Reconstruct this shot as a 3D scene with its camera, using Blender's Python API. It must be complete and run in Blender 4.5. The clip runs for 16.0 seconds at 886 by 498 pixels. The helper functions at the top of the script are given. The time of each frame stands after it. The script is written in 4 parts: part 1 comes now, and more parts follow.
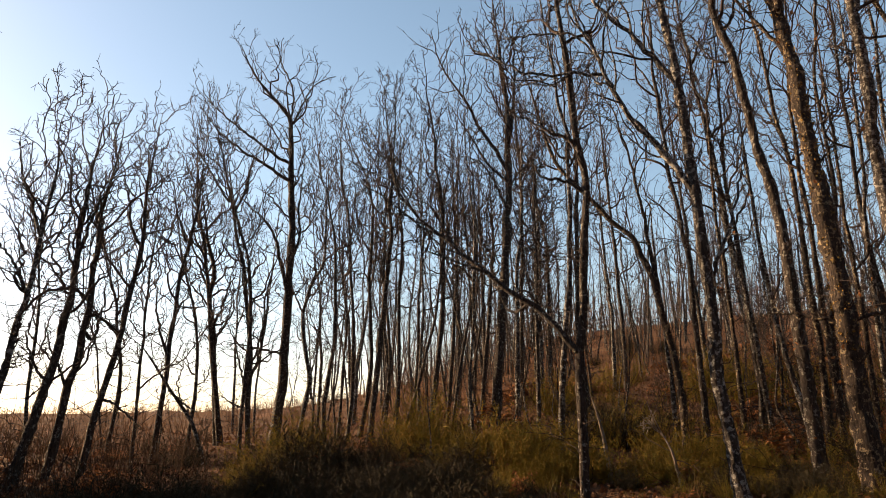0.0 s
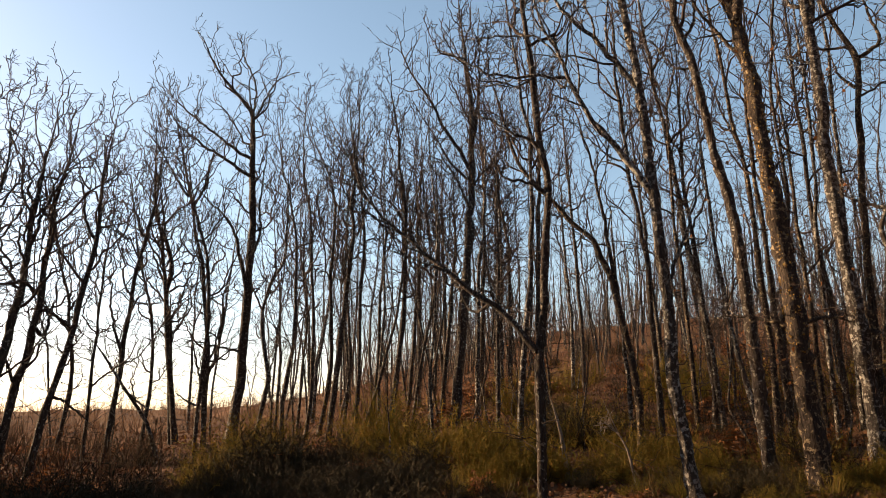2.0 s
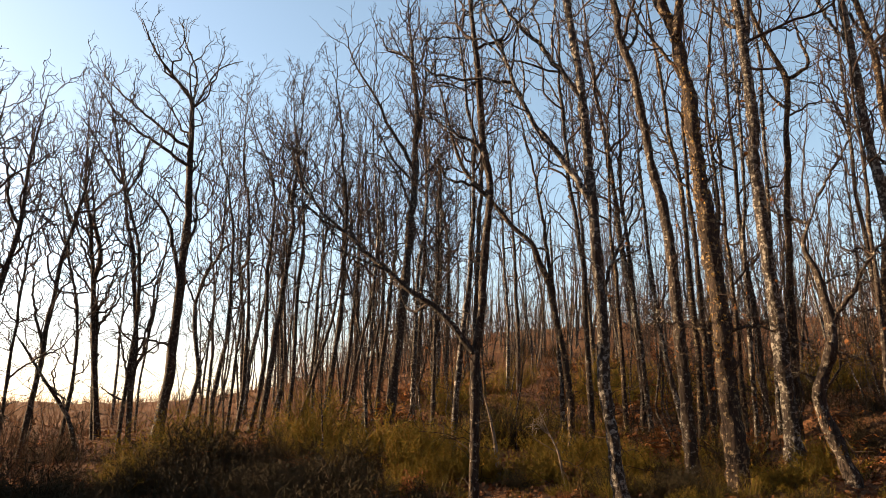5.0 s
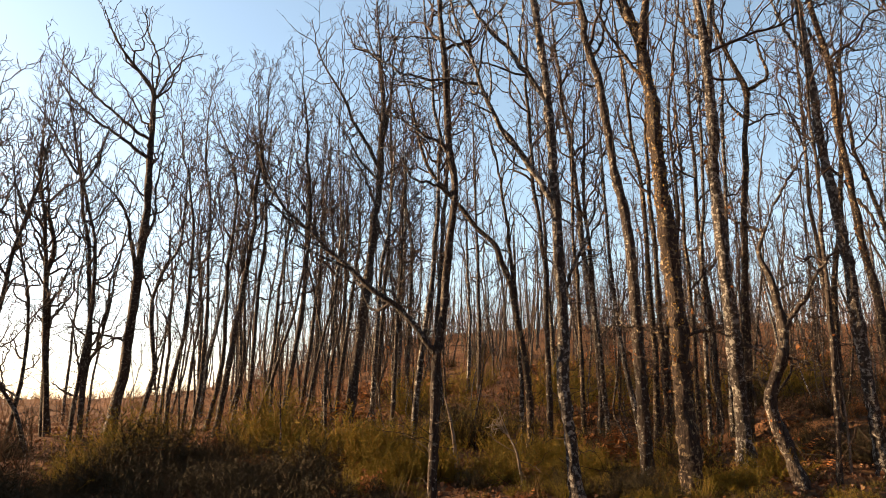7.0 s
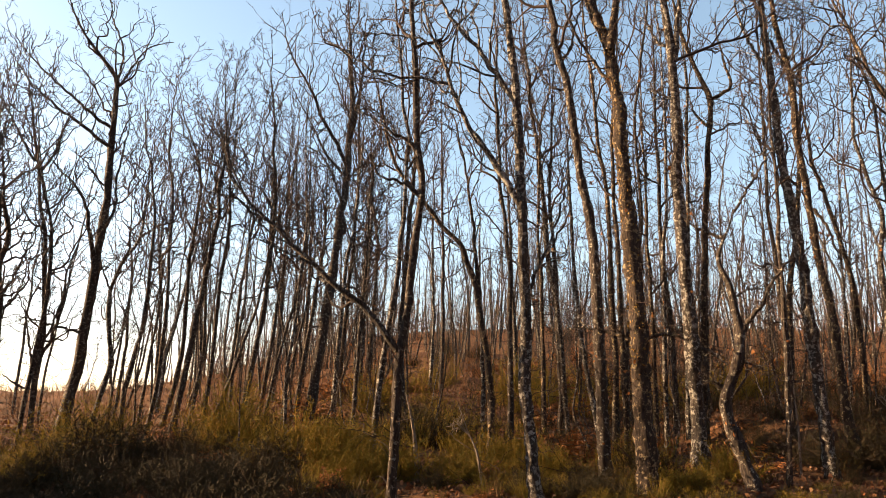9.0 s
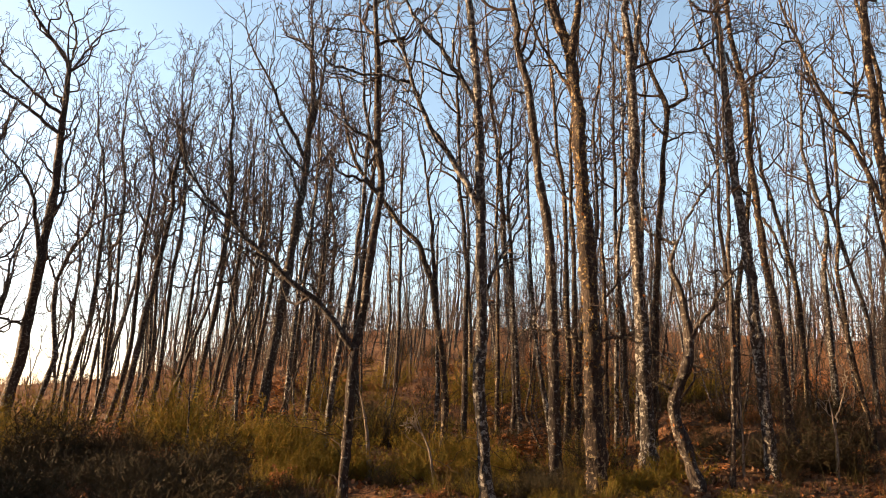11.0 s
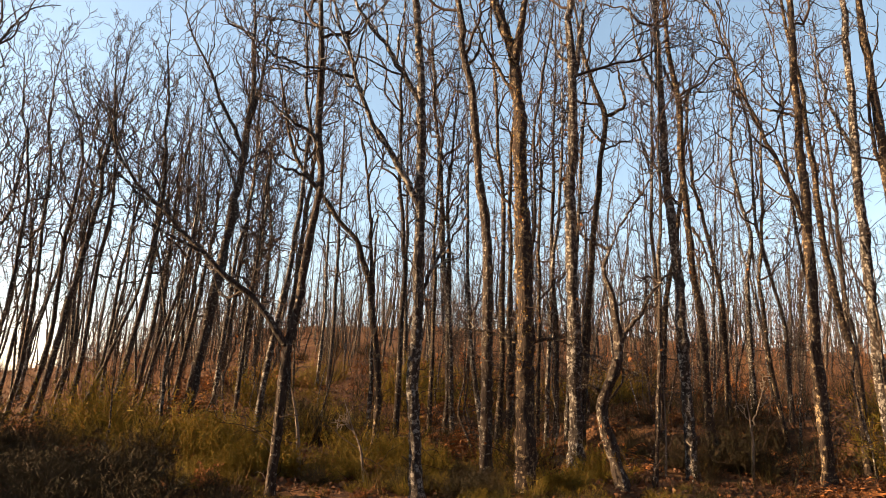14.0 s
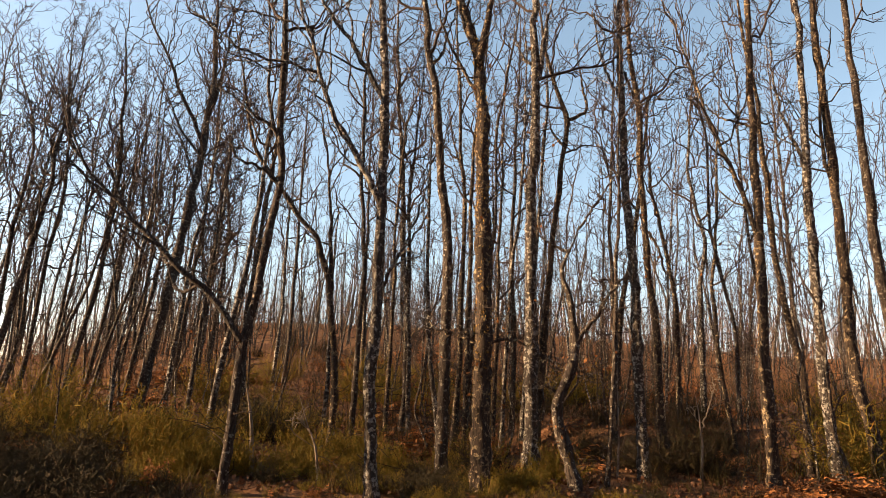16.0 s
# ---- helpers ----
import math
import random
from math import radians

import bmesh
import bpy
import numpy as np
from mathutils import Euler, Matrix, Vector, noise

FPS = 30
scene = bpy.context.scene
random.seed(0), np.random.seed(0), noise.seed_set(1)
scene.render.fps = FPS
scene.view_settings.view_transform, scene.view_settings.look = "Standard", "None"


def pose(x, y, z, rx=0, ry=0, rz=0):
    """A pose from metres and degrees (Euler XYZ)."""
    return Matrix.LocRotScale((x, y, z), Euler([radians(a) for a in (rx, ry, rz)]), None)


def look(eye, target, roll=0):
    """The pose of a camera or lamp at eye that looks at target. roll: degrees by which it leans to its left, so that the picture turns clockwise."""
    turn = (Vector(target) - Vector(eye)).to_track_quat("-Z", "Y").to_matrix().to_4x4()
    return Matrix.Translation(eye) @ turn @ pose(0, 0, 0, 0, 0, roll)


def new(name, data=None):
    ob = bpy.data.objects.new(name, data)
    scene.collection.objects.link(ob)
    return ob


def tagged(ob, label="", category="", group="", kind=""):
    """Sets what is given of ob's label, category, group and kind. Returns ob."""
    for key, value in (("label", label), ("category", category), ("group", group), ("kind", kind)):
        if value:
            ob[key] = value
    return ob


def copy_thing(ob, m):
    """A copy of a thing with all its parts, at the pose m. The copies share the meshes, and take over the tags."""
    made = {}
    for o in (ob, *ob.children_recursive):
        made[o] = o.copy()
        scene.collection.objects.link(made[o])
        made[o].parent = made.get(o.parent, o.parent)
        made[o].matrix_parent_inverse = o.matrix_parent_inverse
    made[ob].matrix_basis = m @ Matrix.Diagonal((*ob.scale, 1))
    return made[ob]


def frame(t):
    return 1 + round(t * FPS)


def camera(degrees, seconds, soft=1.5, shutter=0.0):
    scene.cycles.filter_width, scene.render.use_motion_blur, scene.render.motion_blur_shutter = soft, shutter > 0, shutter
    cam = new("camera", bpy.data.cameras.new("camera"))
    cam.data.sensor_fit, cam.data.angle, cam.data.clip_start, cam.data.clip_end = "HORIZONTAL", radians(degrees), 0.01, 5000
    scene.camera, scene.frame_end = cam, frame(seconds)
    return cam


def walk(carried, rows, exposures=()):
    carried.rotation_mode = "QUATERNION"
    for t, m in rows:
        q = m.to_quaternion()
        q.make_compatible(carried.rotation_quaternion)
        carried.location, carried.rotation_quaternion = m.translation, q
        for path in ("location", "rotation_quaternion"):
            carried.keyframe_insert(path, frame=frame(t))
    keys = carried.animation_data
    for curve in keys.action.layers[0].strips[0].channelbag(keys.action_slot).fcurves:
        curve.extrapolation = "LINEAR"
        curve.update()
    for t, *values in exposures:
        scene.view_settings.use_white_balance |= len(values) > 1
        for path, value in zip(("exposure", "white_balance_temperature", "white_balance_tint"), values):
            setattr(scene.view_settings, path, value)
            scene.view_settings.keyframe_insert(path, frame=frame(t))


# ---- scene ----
cam = camera(64.0, 16.0, soft=0.5)
EYE = 1.6
PATH = [
    (0, pose(0, 0, EYE, 103.900, 0, -0.000) @ pose(0, 0, 0, 0, 0, -1.200)),
    (0.5, pose(0, 0, EYE, 103.860, 0, -0.858) @ pose(0, 0, 0, 0, 0, -0.992)),
    (1, pose(0, 0, EYE, 103.827, 0, -1.742) @ pose(0, 0, 0, 0, 0, -1.015)),
    (1.5, pose(0, 0, EYE, 103.805, 0, -2.494) @ pose(0, 0, 0, 0, 0, -1.053)),
    (2, pose(0, 0, EYE, 103.784, 0, -3.133) @ pose(0, 0, 0, 0, 0, -1.045)),
    (2.5, pose(0, 0, EYE, 103.776, 0, -3.748) @ pose(0, 0, 0, 0, 0, -0.978)),
    (3, pose(0, 0, EYE, 103.761, 0, -4.563) @ pose(0, 0, 0, 0, 0, -0.493)),
    (3.5, pose(0, 0, EYE, 103.738, 0, -5.585) @ pose(0, 0, 0, 0, 0, -0.293)),
    (4, pose(0, 0, EYE, 103.719, 0, -6.473) @ pose(0, 0, 0, 0, 0, -0.313)),
    (6.5, pose(0, 0, EYE, 103.678, 0, -10.392) @ pose(0, 0, 0, 0, 0, 0.348)),
    (7, pose(0, 0, EYE, 103.684, 0, -11.115) @ pose(0, 0, 0, 0, 0, 0.399)),
    (7.5, pose(0, 0, EYE, 103.655, 0, -11.699) @ pose(0, 0, 0, 0, 0, 0.402)),
    (8, pose(0, 0, EYE, 103.638, 0, -12.317) @ pose(0, 0, 0, 0, 0, 0.701)),
    (8.5, pose(0, 0, EYE, 103.632, 0, -13.070) @ pose(0, 0, 0, 0, 0, 0.891)),
    (9, pose(0, 0, EYE, 103.625, 0, -13.977) @ pose(0, 0, 0, 0, 0, 1.190)),
    (11.5, pose(0, 0, EYE, 103.656, 0, -18.413) @ pose(0, 0, 0, 0, 0, 1.981)),
    (12, pose(0, 0, EYE, 103.663, 0, -19.367) @ pose(0, 0, 0, 0, 0, 2.166)),
    (12.5, pose(0, 0, EYE, 103.663, 0, -20.196) @ pose(0, 0, 0, 0, 0, 2.304)),
    (13, pose(0, 0, EYE, 103.680, 0, -21.001) @ pose(0, 0, 0, 0, 0, 2.342)),
    (13.5, pose(0, 0, EYE, 103.698, 0, -21.781) @ pose(0, 0, 0, 0, 0, 2.485)),
    (14, pose(0, 0, EYE, 103.725, 0, -22.611) @ pose(0, 0, 0, 0, 0, 2.601)),
    (14.5, pose(0, 0, EYE, 103.750, 0, -23.409) @ pose(0, 0, 0, 0, 0, 2.781)),
    (15, pose(0, 0, EYE, 103.771, 0, -24.308) @ pose(0, 0, 0, 0, 0, 2.959)),
    (15.5, pose(0, 0, EYE, 103.802, 0, -25.061) @ pose(0, 0, 0, 0, 0, 2.921)),
    (16, pose(0, 0, EYE, 103.810, 0, -25.908) @ pose(0, 0, 0, 0, 0, 3.183)),
]
walk(cam, PATH, exposures=((0.0, 1.80, 6850, 20), (7.0, 2.32, 7150, 21), (11.5, 2.50, 7250, 22), (16.0, 2.31, 7300, 22)))

# ---- light ----
SUN_YAW, SUN_HIGH = 66.0, 20.0  # degrees left of the first view, degrees above the horizon
world = bpy.data.worlds.new("sky")
scene.world = world
world.use_nodes = True
wn = world.node_tree.nodes
sky = wn.new("ShaderNodeTexSky")
sky.sky_type = "NISHITA"
sky.sun_disc = False
sky.sun_elevation = radians(SUN_HIGH)
sky.sun_rotation = radians(-SUN_YAW)
sky.altitude = 600
sky.air_density, sky.dust_density, sky.ozone_density = 1.0, 1.05, 0.0
wn["Background"].inputs["Strength"].default_value = 0.063
pale = wn.new("ShaderNodeHueSaturation")
pale.inputs["Hue"].default_value = 0.481
pale.inputs["Saturation"].default_value = 1.05
world.node_tree.links.new(sky.outputs[0], pale.inputs["Color"])
world.node_tree.links.new(pale.outputs[0], wn["Background"].inputs["Color"])
sun_data = bpy.data.lights.new("sun", "SUN")
sun_data.energy, sun_data.angle, sun_data.color = 5.0, radians(0.6), (1.0, 0.70, 0.40)
sun = new("sun", sun_data)
to_sun = Vector((-math.sin(radians(SUN_YAW)) * math.cos(radians(SUN_HIGH)), math.cos(radians(SUN_YAW)) * math.cos(radians(SUN_HIGH)), math.sin(radians(SUN_HIGH))))
sun.matrix_world = look(to_sun * 60, (0, 0, 0))

# ---- materials ----


def material(name):
    mat = bpy.data.materials.new(name)
    mat.use_nodes = True
    return mat, mat.node_tree.nodes, mat.node_tree.links, mat.node_tree.nodes["Principled BSDF"]


def ramp(nodes, stops, smooth=False):
    node = nodes.new("ShaderNodeValToRGB")
    if smooth:
        node.color_ramp.interpolation = "EASE"
    els = node.color_ramp.elements
    while len(els) < len(stops):
        els.new(0.5)
    for el, (at, col) in zip(els, stops):
        el.position, el.color = at, (*col, 1)
    return node


def mix(nodes, links, fac, a, b, blend="MIX"):
    node = nodes.new("ShaderNodeMix")
    node.data_type, node.blend_type = "RGBA", blend
    for socket, value in ((node.inputs["Factor"], fac), (node.inputs["A"], a), (node.inputs["B"], b)):
        if isinstance(value, (int, float)):
            socket.default_value = value
        elif isinstance(value, tuple):
            socket.default_value = (*value, 1)
        else:
            links.new(value, socket)
    return node.outputs["Result"]


def noise_tex(nodes, links, vector, scale, detail=4.0, rough=0.6):
    node = nodes.new("ShaderNodeTexNoise")
    node.inputs["Scale"].default_value = scale
    node.inputs["Detail"].default_value = detail
    node.inputs["Roughness"].default_value = rough
    if vector is not None:
        links.new(vector, node.inputs["Vector"])
    return node.outputs["Fac"]


def bark(name, dark, light, lichen, amount, gold=0.0):
    mat, n, l, p = material(name)
    co = n.new("ShaderNodeTexCoord").outputs["Object"]
    info = n.new("ShaderNodeObjectInfo")
    shift = n.new("ShaderNodeVectorMath")
    shift.operation = "MULTIPLY_ADD"
    l.new(info.outputs["Random"], shift.inputs[0])
    shift.inputs[1].default_value = (37, 53, 71)
    l.new(co, shift.inputs[2])
    flat = n.new("ShaderNodeVectorMath")
    flat.operation = "MULTIPLY"
    flat.inputs[1].default_value = (1, 1, 0.22)
    l.new(shift.outputs[0], flat.inputs[0])
    furrow = noise_tex(n, l, flat.outputs[0], 55, 5, 0.65)
    base = ramp(n, ((0.32, dark), (0.72, light)))
    l.new(furrow, base.inputs[0])
    patch = noise_tex(n, l, shift.outputs[0], 21, 6, 0.68)
    patch_mask = ramp(n, ((0.585 - amount, (0, 0, 0)), (0.645 - amount, (1, 1, 1))))
    l.new(patch, patch_mask.inputs[0])
    tone = noise_tex(n, l, shift.outputs[0], 3, 2)
    lich = ramp(n, ((0.35, lichen), (0.7, tuple(c * 0.6 for c in lichen))))
    l.new(tone, lich.inputs[0])
    col = mix(n, l, patch_mask.outputs[0], base.outputs[0], lich.outputs[0])
    if gold:
        crust = noise_tex(n, l, shift.outputs[0], 14, 7, 0.75)
        cm = ramp(n, ((0.56 - gold, (0, 0, 0)), (0.62 - gold, (1, 1, 1))))
        l.new(crust, cm.inputs[0])
        col = mix(n, l, cm.outputs[0], col, (0.27, 0.165, 0.05))
    l.new(col, p.inputs["Base Color"])
    p.inputs["Roughness"].default_value = 0.92
    p.inputs["Specular IOR Level"].default_value = 0.2
    bump = n.new("ShaderNodeBump")
    bump.inputs["Strength"].default_value = 1.0
    bump.inputs["Distance"].default_value = 0.07
    l.new(mix(n, l, 0.4, furrow, patch), bump.inputs["Height"])
    l.new(bump.outputs[0], p.inputs["Normal"])
    return mat


def speckled(name, colours, scale, rough=0.9, spec=0.15, translucent=0.0, per_island=True):
    """Leaves, stems and litter: a colour range by island and by fine noise."""
    mat, n, l, p = material(name)
    geo = n.new("ShaderNodeNewGeometry")
    co = n.new("ShaderNodeTexCoord").outputs["Object"]
    r1 = ramp(n, tuple((i / max(1, len(colours) - 1), c) for i, c in enumerate(colours)))
    l.new(geo.outputs["Random Per Island"], r1.inputs[0])
    fine = noise_tex(n, l, co, scale, 4)
    dim = ramp(n, ((0.3, (0.6, 0.6, 0.6)), (0.75, (1.25, 1.2, 1.1))))
    l.new(fine, dim.inputs[0])
    l.new(mix(n, l, 1.0, r1.outputs[0], dim.outputs[0], "MULTIPLY"), p.inputs["Base Color"])
    p.inputs["Roughness"].default_value = rough
    p.inputs["Specular IOR Level"].default_value = spec
    if translucent:
        tr = n.new("ShaderNodeBsdfTranslucent")
        l.new(r1.outputs[0], tr.inputs["Color"])
        ms = n.new("ShaderNodeMixShader")
        ms.inputs[0].default_value = translucent
        l.new(p.outputs[0], ms.inputs[1])
        l.new(tr.outputs[0], ms.inputs[2])
        l.new(ms.outputs[0], n["Material Output"].inputs["Surface"])
    return mat


OAK_BARK = bark("oak bark", (0.010, 0.008, 0.007), (0.078, 0.062, 0.049), (0.25, 0.238, 0.20), 0.035)
GREY_BARK = bark("grey oak bark", (0.012, 0.011, 0.010), (0.075, 0.063, 0.052), (0.29, 0.282, 0.25), 0.07)
GOLD_BARK = bark("lichen covered oak bark", (0.012, 0.009, 0.007), (0.070, 0.053, 0.040), (0.28, 0.22, 0.135), 0.045, 0.0)
PALE_WOOD = bark("weathered dead wood", (0.10, 0.085, 0.065), (0.24, 0.20, 0.16), (0.30, 0.29, 0.26), 0.0)
TWIG = speckled("oak twig", ((0.015, 0.011, 0.010), (0.046, 0.033, 0.027), (0.026, 0.020, 0.018)), 30)
LICHEN = speckled("golden lichen", ((0.20, 0.12, 0.03), (0.30, 0.19, 0.05), (0.13, 0.10, 0.04)), 40)
DRY_LEAF = speckled("withered oak leaf", ((0.14, 0.060, 0.024), (0.22, 0.095, 0.034), (0.17, 0.09, 0.045)), 40, translucent=0.3)
# one broom in two tones: sunlit, then with shade darkened into the colour
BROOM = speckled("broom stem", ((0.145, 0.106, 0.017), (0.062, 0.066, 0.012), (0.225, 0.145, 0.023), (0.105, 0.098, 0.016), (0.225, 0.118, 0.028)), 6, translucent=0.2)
SHADED_BROOM = speckled("dark broom stem", ((0.018, 0.018, 0.009), (0.026, 0.023, 0.011), (0.040, 0.028, 0.015)), 6)
TUSSOCK = speckled("grass blade", ((0.145, 0.115, 0.020), (0.08, 0.082, 0.014), (0.19, 0.13, 0.034), (0.10, 0.064, 0.02)), 5, translucent=0.35)
BRACKEN = speckled("dead bracken", ((0.18, 0.072, 0.025), (0.26, 0.11, 0.038), (0.11, 0.058, 0.031)), 12, translucent=0.15)
STRAW = speckled("dry grass", ((0.09, 0.056, 0.02), (0.06, 0.05, 0.015), (0.04, 0.04, 0.012), (0.08, 0.045, 0.02)), 4, translucent=0.2)
LITTER = speckled("fallen leaves", ((0.058, 0.029, 0.017), (0.13, 0.056, 0.027), (0.088, 0.05, 0.033), (0.155, 0.096, 0.064)), 20, translucent=0.15)
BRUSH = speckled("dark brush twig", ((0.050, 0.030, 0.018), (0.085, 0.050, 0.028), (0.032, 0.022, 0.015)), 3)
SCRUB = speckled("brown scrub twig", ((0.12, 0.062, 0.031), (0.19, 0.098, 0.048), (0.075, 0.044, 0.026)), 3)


def ground_material():
    mat, n, l, p = material("leaf strewn earth")
    co = n.new("ShaderNodeTexCoord").outputs["Object"]
    big = noise_tex(n, l, co, 0.35, 4)
    mid = noise_tex(n, l, co, 3.2, 6, 0.7)
    fine = noise_tex(n, l, co, 38, 5, 0.7)
    a = ramp(n, ((0.3, (0.036, 0.020, 0.011)), (0.55, (0.11, 0.056, 0.028)), (0.75, (0.20, 0.105, 0.058))))
    l.new(mid, a.inputs[0])
    b = ramp(n, ((0.42, (0, 0, 0)), (0.62, (1, 1, 1))))
    l.new(big, b.inputs[0])
    c = mix(n, l, b.outputs[0], a.outputs[0], (0.105, 0.060, 0.030))
    d = ramp(n, ((0.3, (0.55, 0.55, 0.55)), (0.7, (1.3, 1.25, 1.2))))
    l.new(fine, d.inputs[0])
    l.new(mix(n, l, 1.0, c, d.outputs[0], "MULTIPLY"), p.inputs["Base Color"])
    p.inputs["Roughness"].default_value = 1.0
    p.inputs["Specular IOR Level"].default_value = 0.1
    bump = n.new("ShaderNodeBump")
    bump.inputs["Strength"].default_value = 1.0
    bump.inputs["Distance"].default_value = 0.05
    l.new(mix(n, l, 0.5, mid, fine), bump.inputs["Height"])
    l.new(bump.outputs[0], p.inputs["Normal"])
    return mat


EARTH = ground_material()

# ---- mesh helpers ----
rng = np.random.default_rng(7)


def unit(v):
    return v / np.maximum(np.linalg.norm(v, axis=-1, keepdims=True), 1e-9)


def tubes(paths, radii, sides):
    """Tapered tubes along paths (N, P, 3) with radii (N, P): vertices and quads."""
    paths, radii = np.asarray(paths, float), np.asarray(radii, float)
    count, steps = radii.shape
    tang = unit(np.gradient(paths, axis=1))
    ref = np.where(np.abs(tang[:, 0, 2:3]) > 0.8, np.array([[1.0, 0.2, 0.0]]), np.array([[0.0, 0.1, 1.0]]))
    a = unit(np.cross(tang[:, 0], ref))
    rings = np.empty((count, steps, sides, 3))
    ang = np.arange(sides) * 2 * math.pi / sides
    for i in range(steps):
        a = unit(a - tang[:, i] * (a * tang[:, i]).sum(-1, keepdims=True))
        b = np.cross(tang[:, i], a)
        rings[:, i] = paths[:, i, None] + radii[:, i, None, None] * (np.cos(ang)[None, :, None] * a[:, None] + np.sin(ang)[None, :, None] * b[:, None])
    k = np.arange(sides)
    one = np.stack([k, (k + 1) % sides, (k + 1) % sides + sides, k + sides], -1)
    quads = (one[None] + (np.arange(steps - 1) * sides)[:, None, None]).reshape(-1, 4)
    quads = (quads[None] + (np.arange(count) * steps * sides)[:, None, None]).reshape(-1, 4)
    return rings.reshape(-1, 3), quads


def gather(pieces):
    """Joins (vertices, quads) pieces."""
    verts, quads, at = [], [], 0
    for v, q in pieces:
        verts.append(v)
        quads.append(q + at)
        at += len(v)
    return np.concatenate(verts), np.concatenate(quads)


def mesh(name, verts, quads, mat, smooth=True):
    me = bpy.data.meshes.new(name)
    me.vertices.add(len(verts))
    me.vertices.foreach_set("co", np.asarray(verts, np.float32).ravel())
    me.loops.add(quads.size)
    me.loops.foreach_set("vertex_index", np.asarray(quads, np.int32).ravel())
    me.polygons.add(len(quads))
    me.polygons.foreach_set("loop_start", np.arange(0, quads.size, quads.shape[1], dtype=np.int32))
    me.update(calc_edges=True)
    me.polygons.foreach_set("use_smooth", np.full(len(quads), smooth))
    me.materials.append(mat)
    return me


def part(name, me, parent, label=""):
    ob = new(name, me)
    ob.parent = parent
    return tagged(ob, label) if label else ob


# ---- ground ----


def smooth(a, b, x):
    t = np.clip((x - a) / (b - a), 0, 1)
    return t * t * (3 - 2 * t)


def lie(x, y):
    """The height of the ground: a low plain that a wooded hill rises from, right of the first view, with an unseen
    roadside bank added at its left for shade and an unseen rise behind the eye.
    """
    r = np.hypot(x, y) + 1e-9
    az = np.degrees(np.arctan2(x, y))
    plain = np.interp(r, [0, 2.5, 7, 12, 30, 100, 400, 600, 6000], [0, 0, 0.72, 1.15, 2.0, 3.6, 10.5, 9, 0])
    hill = np.interp(r, [0, 2.5, 7, 10, 16, 24, 36, 50, 60, 90, 400, 600, 6000], [0, 0, 0.86, 1.16, 1.85, 3.07, 5.1, 7.7, 8.9, 10, 10.5, 9, 0])
    m = 1.06 / (1 + np.exp(-(az - 0.5) / 5)) * (1 - 0.25 * smooth(30, 60, az)) * (1 - smooth(75, 130, az))
    z = plain + (hill - plain) * m
    ledge = 0.4 * smooth(10.9, 11.5, r + 0.5 * np.sin(az * 0.35)) * (1 - smooth(13, 20, r)) * smooth(28, 36, az) * (1 - smooth(52, 60, az))
    z = z + ledge
    # unseen bank beside the road, raised to block the low sun
    roadside = 3.6 * smooth(8, 11, r) * (1 - smooth(15, 19, r)) * smooth(-100, -84, az) * (1 - smooth(-46, -42, az))
    z = z + roadside
    # unseen high ground behind the eye, added to hold back sky light
    behind = smooth(95, 140, np.abs(az))
    return z + behind * 22 * smooth(5, 36, r) * (1 - smooth(120, 500, r))


def bumps(x, y):
    r = np.hypot(x, y)
    return 0.05 * np.sin(1.9 * x + 1.1 * np.sin(0.8 * y)) * np.sin(1.6 * y + 0.7 * x) + 0.12 * np.sin(0.31 * x + 1) * np.sin(0.27 * y + 2) * smooth(8, 20, r) + 0.02 * np.sin(5.1 * x + y) * np.sin(4.3 * y - x) + 0.16 * np.sin(1.25 * x + 0.6 * np.sin(0.9 * y)) * np.sin(1.05 * y + 0.5 * np.sin(0.7 * x)) * smooth(9, 15, r) * (1 - smooth(45, 70, r))


def height(x, y):
    return float(lie(x, y) + bumps(x, y))


def make_ground():
    rings = np.concatenate([[0.002], np.arange(0.5, 40, 0.36), np.geomspace(40, 5000, 90)])
    az = np.concatenate([np.radians(np.arange(-50, 75, 0.6)), np.radians(np.arange(75, 310, 5))])
    R, A = np.meshgrid(rings, az, indexing="ij")
    x, y = R * np.sin(A) + 0.4 * np.exp(-R), R * np.cos(A)
    z = lie(x, y) + bumps(x, y)
    z += np.where(R > 300, 1.2 * np.sin(A * 23) * np.sin(A * 57 + 1), 0)
    n = len(az)
    i, j = np.meshgrid(np.arange(len(rings) - 1), np.arange(n), indexing="ij")
    quads = np.stack([i * n + j, (i + 1) * n + j, (i + 1) * n + (j + 1) % n, i * n + (j + 1) % n], -1).reshape(-1, 4)
    ob = new("ground", mesh("ground", np.stack([x, y, z], -1).reshape(-1, 3), quads, EARTH))
    tagged(ob, "hillside of brown earth under fallen oak leaves", "ground", kind="structure")


make_ground()

# ---- oaks ----


def polar(az, r):
    return r * math.sin(radians(az)), r * math.cos(radians(az))


